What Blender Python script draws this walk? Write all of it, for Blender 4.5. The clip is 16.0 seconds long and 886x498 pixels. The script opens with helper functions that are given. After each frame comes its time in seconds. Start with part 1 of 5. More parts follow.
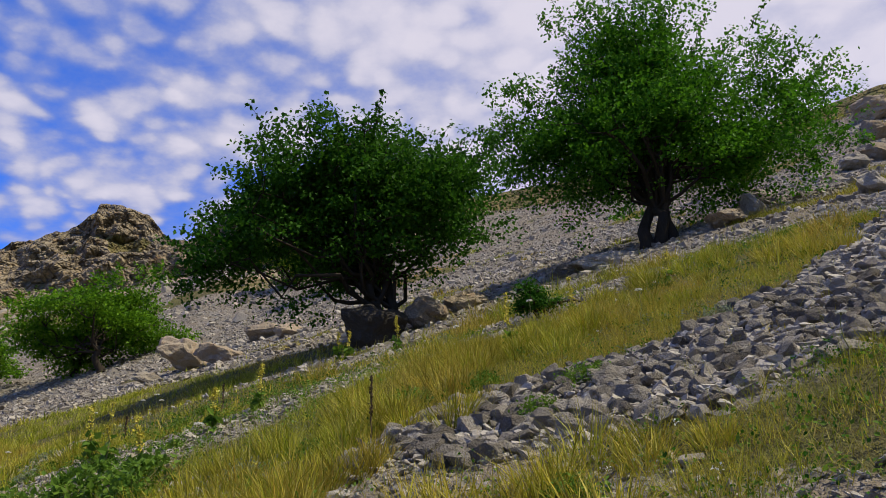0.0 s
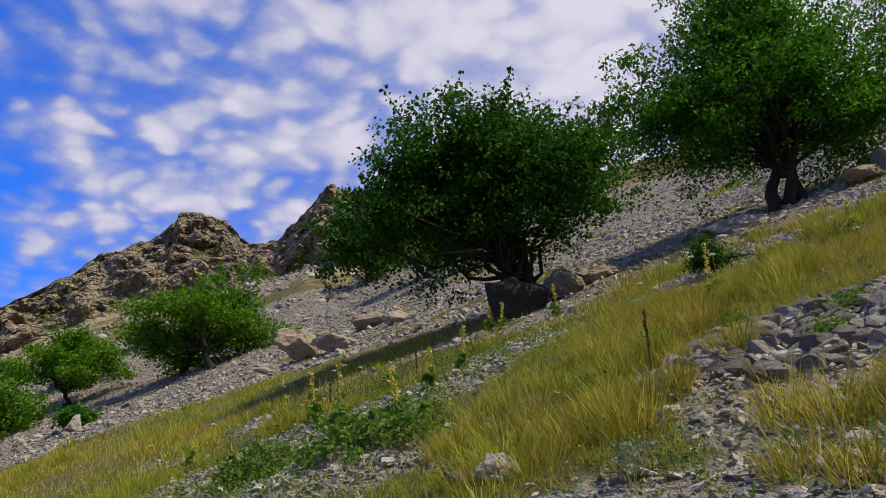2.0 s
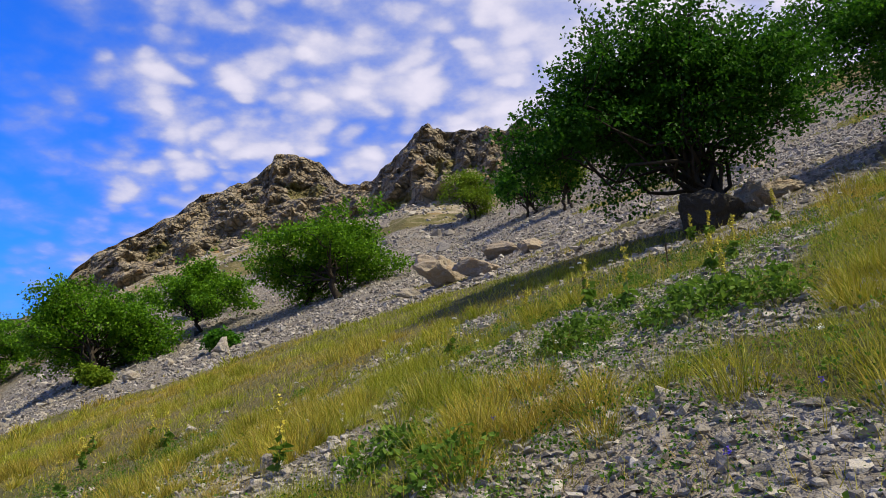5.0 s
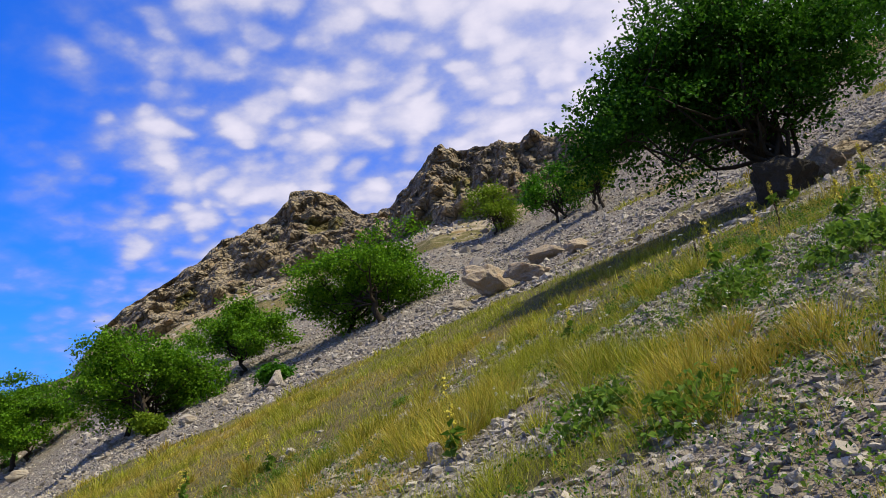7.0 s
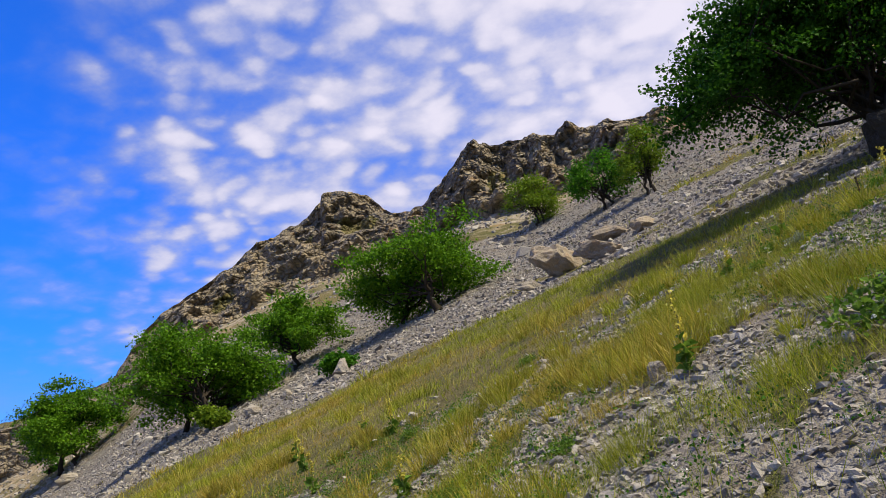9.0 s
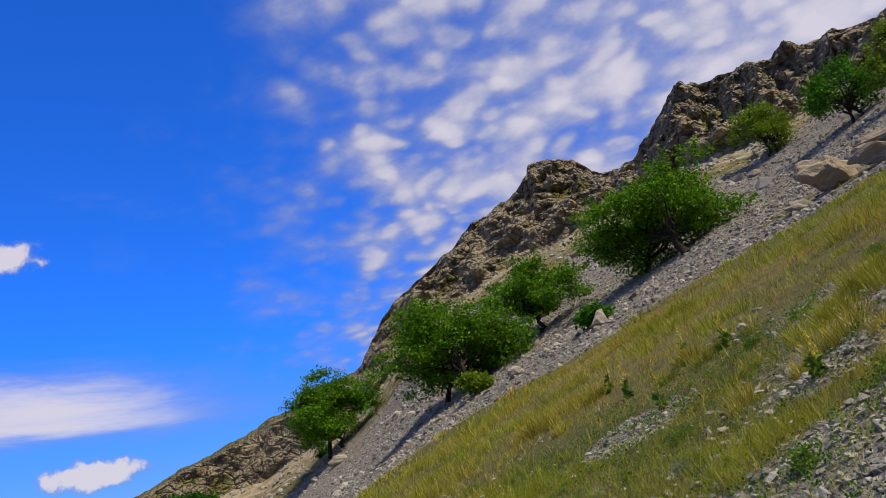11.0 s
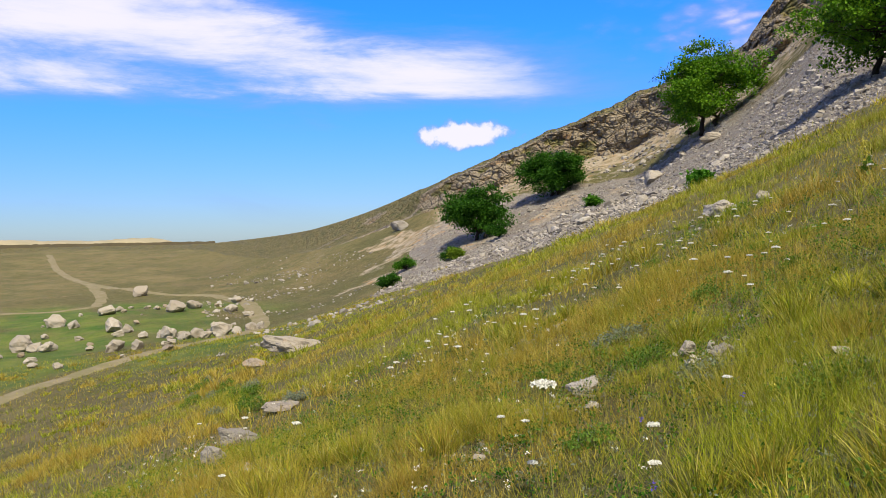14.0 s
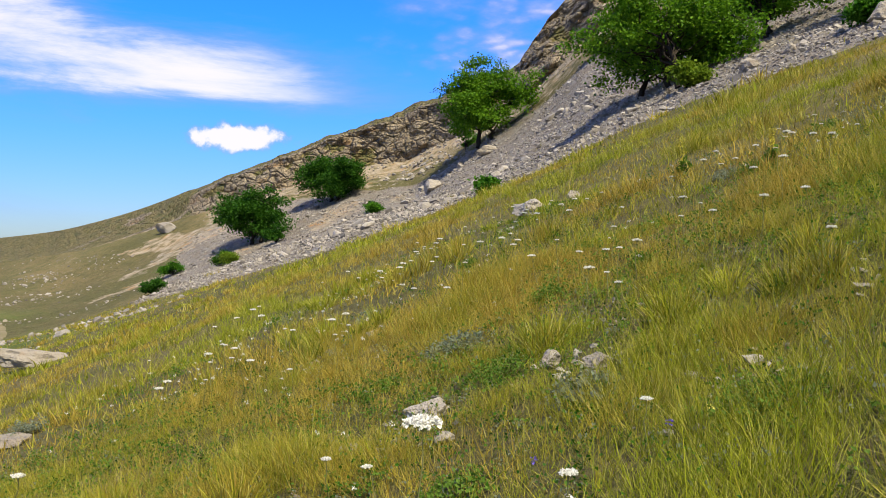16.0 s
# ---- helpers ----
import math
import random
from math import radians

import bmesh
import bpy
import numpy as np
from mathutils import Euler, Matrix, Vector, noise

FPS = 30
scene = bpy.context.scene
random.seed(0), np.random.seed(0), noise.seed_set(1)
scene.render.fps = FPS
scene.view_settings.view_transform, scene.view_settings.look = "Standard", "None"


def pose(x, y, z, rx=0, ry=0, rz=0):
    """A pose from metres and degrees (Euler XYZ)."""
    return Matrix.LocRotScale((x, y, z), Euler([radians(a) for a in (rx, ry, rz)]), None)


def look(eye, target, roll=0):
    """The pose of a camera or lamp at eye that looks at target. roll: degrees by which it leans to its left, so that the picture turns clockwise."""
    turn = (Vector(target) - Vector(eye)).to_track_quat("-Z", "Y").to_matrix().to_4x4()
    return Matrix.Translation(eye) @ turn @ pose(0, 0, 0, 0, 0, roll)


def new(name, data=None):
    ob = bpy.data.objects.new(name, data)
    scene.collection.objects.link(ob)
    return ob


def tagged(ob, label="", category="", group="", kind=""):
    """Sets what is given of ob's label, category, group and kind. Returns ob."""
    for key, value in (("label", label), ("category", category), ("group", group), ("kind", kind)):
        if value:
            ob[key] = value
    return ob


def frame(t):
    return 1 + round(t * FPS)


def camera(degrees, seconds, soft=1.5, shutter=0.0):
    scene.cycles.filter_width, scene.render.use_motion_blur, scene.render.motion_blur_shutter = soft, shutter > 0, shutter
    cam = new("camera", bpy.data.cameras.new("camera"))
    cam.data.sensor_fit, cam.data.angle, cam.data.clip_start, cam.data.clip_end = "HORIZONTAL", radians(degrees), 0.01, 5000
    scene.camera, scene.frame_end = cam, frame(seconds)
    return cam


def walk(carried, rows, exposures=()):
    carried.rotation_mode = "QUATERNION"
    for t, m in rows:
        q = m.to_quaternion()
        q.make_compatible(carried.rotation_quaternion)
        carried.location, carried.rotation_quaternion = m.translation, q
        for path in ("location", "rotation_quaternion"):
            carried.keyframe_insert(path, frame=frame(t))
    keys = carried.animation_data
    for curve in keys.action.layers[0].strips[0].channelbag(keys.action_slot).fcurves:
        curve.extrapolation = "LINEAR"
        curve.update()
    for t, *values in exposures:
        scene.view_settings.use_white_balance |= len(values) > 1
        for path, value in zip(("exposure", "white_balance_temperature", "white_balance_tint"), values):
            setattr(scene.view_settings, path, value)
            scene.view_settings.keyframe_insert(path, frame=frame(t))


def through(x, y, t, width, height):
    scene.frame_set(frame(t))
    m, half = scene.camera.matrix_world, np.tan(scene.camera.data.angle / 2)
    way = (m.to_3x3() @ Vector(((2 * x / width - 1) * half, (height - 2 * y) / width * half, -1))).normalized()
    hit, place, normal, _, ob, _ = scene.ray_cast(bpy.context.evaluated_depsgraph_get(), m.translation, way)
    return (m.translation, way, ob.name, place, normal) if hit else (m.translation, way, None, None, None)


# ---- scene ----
cam = camera(58.9, 16.0, soft=0.8)
PATH = [
    (0, (0.000, 0.000, 1.500), (0.000, 1.882, 2.178), -2.37),
    (0.5, (-0.316, -0.033, 1.425), (-0.439, 1.840, 2.116), -3.11),
    (1, (-0.670, -0.069, 1.326), (-0.803, 1.800, 2.026), -3.43),
    (1.5, (-1.055, -0.132, 1.242), (-1.199, 1.742, 1.925), -3.50),
    (2, (-1.438, -0.193, 1.158), (-1.590, 1.685, 1.830), -3.87),
    (2.5, (-1.859, -0.231, 1.059), (-1.919, 1.645, 1.750), -5.65),
    (3, (-2.288, -0.277, 0.963), (-2.235, 1.590, 1.677), -6.63),
    (3.5, (-2.713, -0.322, 0.839), (-2.751, 1.563, 1.504), -5.20),
    (4, (-3.045, -0.350, 0.774), (-3.223, 1.545, 1.387), -3.52),
    (4.5, (-3.334, -0.344, 0.724), (-3.566, 1.557, 1.302), -3.09),
    (5, (-3.577, -0.362, 0.652), (-3.924, 1.529, 1.203), -2.05),
    (5.2, (-3.682, -0.367, 0.625), (-4.098, 1.510, 1.179), -2.01),
    (7.3, (-4.917, -0.292, 0.360), (-5.253, 1.575, 0.994), -8.88),
    (7.5, (-5.066, -0.287, 0.335), (-5.377, 1.578, 0.988), -9.11),
    (8, (-5.474, -0.281, 0.281), (-5.794, 1.582, 0.936), -9.29),
    (8.2, (-5.629, -0.286, 0.244), (-5.982, 1.578, 0.878), -9.25),
    (10.3, (-7.423, -0.307, -0.283), (-7.950, 1.517, 0.344), -9.82),
    (10.5, (-7.578, -0.320, -0.308), (-8.179, 1.479, 0.328), -10.38),
    (11, (-7.946, -0.371, -0.332), (-8.843, 1.291, 0.326), -11.99),
    (11.5, (-8.302, -0.403, -0.399), (-9.511, 1.057, 0.238), -10.83),
    (12, (-8.671, -0.380, -0.511), (-10.145, 0.852, 0.045), -7.16),
    (12.5, (-9.072, -0.309, -0.672), (-10.691, 0.803, -0.296), -4.50),
    (13, (-9.512, -0.215, -0.834), (-11.164, 0.901, -0.672), -3.46),
    (13.5, (-9.966, -0.122, -0.978), (-11.631, 0.986, -0.963), -2.67),
    (14, (-10.370, -0.049, -1.129), (-12.032, 1.064, -1.151), -1.14),
    (14.5, (-10.735, -0.008, -1.212), (-12.395, 1.107, -1.281), -0.82),
    (15, (-11.021, 0.127, -1.260), (-12.700, 1.206, -1.384), -1.32),
    (15.5, (-11.360, 0.377, -1.290), (-12.938, 1.602, -1.400), -0.30),
    (16, (-11.763, 0.670, -1.299), (-13.044, 2.206, -1.305), 0.16),
]
walk(cam, [(t, look(eye, target, roll)) for t, eye, target, roll in PATH],
     [(0.0, -0.08), (3.0, -0.05), (5.0, 0.14), (9.0, 0.16), (10.3, 0.05), (11.2, -0.22), (12.4, -0.05), (13.5, 0.22), (16.0, 0.40)])

# ---- light ----
SUN_WAY = Vector((0.52, -0.26, 0.81)).normalized()
sun = new("sun", bpy.data.lights.new("sun", "SUN"))
sun.data.energy, sun.data.angle, sun.data.color = 5.0, radians(0.6), (1.0, 0.90, 0.68)
sun.matrix_world = look((0, 0, 120), Vector((0, 0, 120)) - SUN_WAY)


def build_world():
    """Blue sky with a mosaic of thin cloud overhead and to the north, a long sheet to the west and small puffs."""
    world = bpy.data.worlds.new("sky")
    scene.world = world
    world.use_nodes = True
    nt = world.node_tree
    nt.nodes.clear()
    N, L = nt.nodes.new, nt.links.new

    def math_node(op, a, b=None, c=None, clamp=False):
        n = N("ShaderNodeMath")
        n.operation, n.use_clamp = op, clamp
        for i, v in enumerate((a, b, c)):
            if v is None:
                continue
            if isinstance(v, (int, float)):
                n.inputs[i].default_value = v
            else:
                L(v, n.inputs[i])
        return n.outputs[0]

    def ramp(v, lo, hi):
        n = N("ShaderNodeMapRange")
        n.interpolation_type = "SMOOTHSTEP"
        L(v, n.inputs["Value"])
        n.inputs["From Min"].default_value, n.inputs["From Max"].default_value = lo, hi
        return n.outputs[0]

    sky = N("ShaderNodeTexSky")
    sky.sky_type, sky.sun_disc = "NISHITA", False
    sky.sun_elevation, sky.sun_rotation = math.asin(SUN_WAY.z), math.atan2(SUN_WAY.x, SUN_WAY.y)
    sky.air_density, sky.dust_density, sky.ozone_density = 1.0, 0.3, 3.5
    tint = N("ShaderNodeMixRGB")
    tint.blend_type = "MULTIPLY"
    tint.inputs[0].default_value, band = 1.0, N("ShaderNodeMixRGB")
    band.inputs[1].default_value, band.inputs[2].default_value = (0.66, 0.82, 1.12, 1), (0.24, 1.18, 3.25, 1)
    glare = N("ShaderNodeMixRGB")
    glare.inputs[2].default_value = (0.58, 0.54, 0.44, 1)
    L(band.outputs[0], glare.inputs[1])
    L(glare.outputs[0], tint.inputs[2])
    L(sky.outputs[0], tint.inputs[1])
    coord = N("ShaderNodeTexCoord").outputs["Generated"]
    sep = N("ShaderNodeSeparateXYZ")
    L(coord, sep.inputs[0])
    x, y, z = sep.outputs
    depth = math_node("ADD", math_node("MAXIMUM", z, 0.0), 0.20)
    flat = N("ShaderNodeCombineXYZ")
    L(math_node("DIVIDE", x, depth), flat.inputs[0])
    L(math_node("DIVIDE", y, depth), flat.inputs[1])

    def noise_of(vec, scale, detail, rough, stretch=(1, 1, 1), distort=0.0):
        m = N("ShaderNodeMapping")
        m.inputs["Scale"].default_value = stretch
        L(vec, m.inputs[0])
        n = N("ShaderNodeTexNoise")
        n.inputs["Scale"].default_value, n.inputs["Detail"].default_value = scale, detail
        n.inputs["Roughness"].default_value, n.inputs["Distortion"].default_value = rough, distort
        L(m.outputs[0], n.inputs["Vector"])
        return n.outputs[0]

    def bearing(dx, dy, dz=0.0):
        n = N("ShaderNodeVectorMath")
        n.operation = "DOT_PRODUCT"
        L(coord, n.inputs[0])
        n.inputs[1].default_value = Vector((dx, dy, dz)).normalized()
        return n.outputs["Value"]

    azim = math_node("MULTIPLY", math_node("ARCTAN2", math_node("MULTIPLY", x, -1.0), y), 57.2958)
    elev = math_node("MULTIPLY", math_node("ARCSINE", z), 57.2958)
    L(ramp(elev, -1.0, 17.0), band.inputs[0])
    L(ramp(bearing(*SUN_WAY), 0.40, 0.80), glare.inputs[0])
    # the mosaic: close-set rounded cells, thickest in the east, thinning out westward
    wn = N("ShaderNodeTexNoise")
    wn.inputs["Scale"].default_value, wn.inputs["Detail"].default_value = 6.0, 5.0
    L(flat.outputs[0], wn.inputs["Vector"])
    ws = N("ShaderNodeVectorMath")
    ws.operation = "SCALE"
    ws.inputs["Scale"].default_value = 0.12
    L(wn.outputs["Color"], ws.inputs[0])
    warp = N("ShaderNodeVectorMath")
    warp.operation = "ADD"
    L(flat.outputs[0], warp.inputs[0])
    L(ws.outputs[0], warp.inputs[1])

    def cells_of(scale, smooth):
        n = N("ShaderNodeTexVoronoi")
        n.feature = "SMOOTH_F1"
        n.inputs["Scale"].default_value, n.inputs["Smoothness"].default_value = scale, smooth
        L(warp.outputs[0], n.inputs["Vector"])
        return ramp(n.outputs["Distance"], 0.66, 0.16)

    broad = noise_of(flat.outputs[0], 2.2, 6, 0.62)
    fine = noise_of(flat.outputs[0], 17.0, 5, 0.65)
    east = ramp(azim, 34.0, -12.0)
    veil = math_node("ADD", math_node("MULTIPLY", cells_of(7.5, 0.7), 0.34), math_node("MULTIPLY", cells_of(18.0, 0.8), 0.30))
    veil = math_node("ADD", veil, math_node("MULTIPLY", broad, 0.70))
    veil = math_node("ADD", veil, math_node("MULTIPLY", math_node("SUBTRACT", fine, 0.5), 0.36))
    veil = math_node("ADD", veil, math_node("MULTIPLY", east, 0.46))
    edge = math_node("ADD", math_node("SUBTRACT", 44.0, azim), math_node("MULTIPLY", math_node("SUBTRACT", broad, 0.5), 26.0))
    veil = math_node("MULTIPLY", veil, ramp(edge, -9.0, 14.0))
    mosaic = math_node("MULTIPLY", ramp(veil, 0.10, 0.94), math_node("MULTIPLY", ramp(azim, -130.0, -70.0), ramp(elev, 72.0, 46.0)))
    mosaic = math_node("MULTIPLY", mosaic, ramp(elev, 5.0, 14.0))
    # the long sheet in the west, a wedge with a ragged upper edge and a firm base
    streak = noise_of(coord, 3.0, 7, 0.62, (1.0, 1.0, 5.0), 0.3)
    rag = math_node("MULTIPLY", math_node("SUBTRACT", streak, 0.5), 7.0)
    away = math_node("MAXIMUM", math_node("SUBTRACT", azim, 51.0), 0.0)
    upper = math_node("ADD", 13.2, math_node("MULTIPLY", math_node("MULTIPLY", away, away), 0.013))
    over = ramp(math_node("ADD", math_node("SUBTRACT", upper, elev), rag), -1.6, 2.6)
    under = ramp(math_node("ADD", math_node("SUBTRACT", elev, 9.4), math_node("MULTIPLY", rag, 0.45)), -0.6, 1.8)
    start = math_node("MULTIPLY", ramp(azim, 36.0, 57.0), ramp(azim, 170.0, 130.0))
    thick = ramp(math_node("ADD", streak, math_node("MULTIPLY", under, 0.08)), 0.22, 0.76)
    long_sheet = math_node("MULTIPLY", math_node("MULTIPLY", over, under), math_node("MULTIPLY", start, thick))
    # thin haze streaks
    wisps = math_node("MULTIPLY", ramp(noise_of(coord, 2.2, 7, 0.6, (1, 1, 3.5), 0.4), 0.56, 0.80), 0.35)
    cover = math_node("MAXIMUM", math_node("MAXIMUM", mosaic, long_sheet), wisps)

    # low puffs
    def puff(az, el, wide, high, seed):
        a, e = radians(az), radians(el)
        right = Vector((math.cos(a), math.sin(a), 0))
        ahead = Vector((-math.sin(a) * math.cos(e), math.cos(a) * math.cos(e), math.sin(e)))
        up = right.cross(ahead)
        u = math_node("DIVIDE", bearing(*right), radians(wide))
        v = math_node("DIVIDE", bearing(*up), radians(high))
        d = math_node("SQRT", math_node("ADD", math_node("MULTIPLY", u, u), math_node("MULTIPLY", v, v)))
        lump = noise_of(coord, 38 + seed, 4, 0.55)
        d = math_node("ADD", d, math_node("MULTIPLY", math_node("SUBTRACT", lump, 0.5), 1.3))
        return math_node("MULTIPLY", ramp(d, 1.0, 0.55), ramp(bearing(*ahead), 0.5, 0.6))

    for az, el, wide, high in PUFFS:
        cover = math_node("MAXIMUM", cover, puff(az, el, wide, high, az % 7))
    tone = N("ShaderNodeMixRGB")
    tone.inputs[1].default_value, tone.inputs[2].default_value = (3.2, 3.9, 6.8, 1), (9.9, 9.3, 10.3, 1)
    L(math_node("MAXIMUM", ramp(veil, 0.35, 1.25), math_node("MULTIPLY", ramp(cover, 0.2, 1.0), ramp(azim, 42.0, 50.0))), tone.inputs[0])
    mix = N("ShaderNodeMixRGB")
    L(math_node("MULTIPLY", cover, 0.93), mix.inputs[0])
    L(tint.outputs[0], mix.inputs[1])
    L(tone.outputs[0], mix.inputs[2])
    back = N("ShaderNodeBackground")
    back.inputs["Strength"].default_value = 0.082
    L(mix.outputs[0], back.inputs[0])
    out = N("ShaderNodeOutputWorld")
    L(back.outputs[0], out.inputs[0])


PUFFS = [(54.4, 7.6, 4.3, 1.15), (62.3, 22.0, 5.4, 1.5)]
build_world()


# ---- materials ----
class Shade:
    """A node material with a Principled surface and short helpers."""

    def __init__(self, name, rough=0.9, spec=0.2):
        self.m = bpy.data.materials.new(name)
        self.m.use_nodes = True
        self.nt = self.m.node_tree
        self.b = self.nt.nodes["Principled BSDF"]
        self.b.inputs["Roughness"].default_value = rough
        self.b.inputs["Specular IOR Level"].default_value = spec
        self.where = self.node("ShaderNodeTexCoord").outputs["Object"]

    def node(self, kind, **props):
        n = self.nt.nodes.new(kind)
        for k, v in props.items():
            if k == "operation":
                n.operation = v
            elif k == "blend":
                n.blend_type = v
            elif k == "feature":
                n.feature = v
            elif k == "attribute":
                n.attribute_name = v
        return n

    def link(self, a, b):
        self.nt.links.new(a, b)

    def noise(self, scale, detail=4, rough=0.6, stretch=(1, 1, 1), distort=0.0):
        m = self.node("ShaderNodeMapping")
        m.inputs["Scale"].default_value = stretch
        self.link(self.where, m.inputs[0])
        n = self.node("ShaderNodeTexNoise")
        n.inputs["Scale"].default_value, n.inputs["Detail"].default_value = scale, detail
        n.inputs["Roughness"].default_value, n.inputs["Distortion"].default_value = rough, distort
        self.link(m.outputs[0], n.inputs["Vector"])
        return n.outputs[0]

    def voronoi(self, scale, feature="F1", out="Distance", stretch=(1, 1, 1)):
        m = self.node("ShaderNodeMapping")
        m.inputs["Scale"].default_value = stretch
        self.link(self.where, m.inputs[0])
        n = self.node("ShaderNodeTexVoronoi", feature=feature)
        n.inputs["Scale"].default_value = scale
        self.link(m.outputs[0], n.inputs["Vector"])
        return n.outputs[out]

    def span(self, v, lo, hi, a=0.0, b=1.0):
        n = self.node("ShaderNodeMapRange")
        self.link(v, n.inputs[0])
        for i, k in enumerate((lo, hi, a, b)):
            n.inputs[i + 1].default_value = k
        return n.outputs[0]

    def math(self, op, a, b):
        n = self.node("ShaderNodeMath", operation=op)
        for i, v in enumerate((a, b)):
            if isinstance(v, (int, float)):
                n.inputs[i].default_value = v
            else:
                self.link(v, n.inputs[i])
        return n.outputs[0]

    def mix(self, f, a, b, blend="MIX"):
        n = self.node("ShaderNodeMixRGB", blend=blend)
        for i, v in enumerate((f, a, b)):
            if isinstance(v, (int, float)):
                n.inputs[i].default_value = v
            elif isinstance(v, tuple):
                n.inputs[i].default_value = (*v, 1)
            else:
                self.link(v, n.inputs[i])
        return n.outputs[0]

    def channels(self, name):
        a = self.node("ShaderNodeAttribute", attribute=name)
        s = self.node("ShaderNodeSeparateColor")
        self.link(a.outputs["Color"], s.inputs[0])
        return (*s.outputs, a.outputs["Alpha"])

    def island(self):
        return self.node("ShaderNodeNewGeometry").outputs["Random Per Island"]

    def each(self):
        return self.node("ShaderNodeObjectInfo").outputs["Random"]

    def colour(self, v):
        if isinstance(v, tuple):
            self.b.inputs["Base Color"].default_value = (*v, 1)
        else:
            self.link(v, self.b.inputs["Base Color"])

    def bump(self, height, strength=0.5, distance=0.05):
        n = self.node("ShaderNodeBump")
        n.inputs["Strength"].default_value, n.inputs["Distance"].default_value = strength, distance
        self.link(height, n.inputs["Height"])
        self.link(n.outputs[0], self.b.inputs["Normal"])

    def leafy(self, colour, amount=0.35):
        """Lets light through from the far side, as thin leaves do."""
        t = self.node("ShaderNodeBsdfTranslucent")
        self.link(colour, t.inputs[0])
        mx = self.node("ShaderNodeMixShader")
        mx.inputs[0].default_value = amount
        self.link(self.b.outputs[0], mx.inputs[1])
        self.link(t.outputs[0], mx.inputs[2])
        out = self.nt.nodes["Material Output"]
        self.link(mx.outputs[0], out.inputs[0])


def rock_colours(s):
    """Grey to ochre limestone with dark lichen and pale breaks."""
    big, mid, fine = s.noise(0.18, 5, 0.6), s.noise(0.9, 6, 0.65), s.noise(7.0, 5, 0.7)
    c = s.mix(s.span(big, 0.38, 0.62), (0.32, 0.275, 0.21), (0.39, 0.305, 0.20))
    c = s.mix(s.span(mid, 0.52, 0.68), c, (0.42, 0.365, 0.285))
    c = s.mix(s.span(s.noise(0.5, 4, 0.6, (1, 1, 2.2)), 0.56, 0.70), c, (0.40, 0.24, 0.11))
    c = s.mix(s.span(mid, 0.44, 0.30), c, (0.17, 0.148, 0.122))
    c = s.mix(s.span(fine, 0.55, 0.75, 0, 0.6), c, (0.12, 0.11, 0.10))
    return c, mid, fine


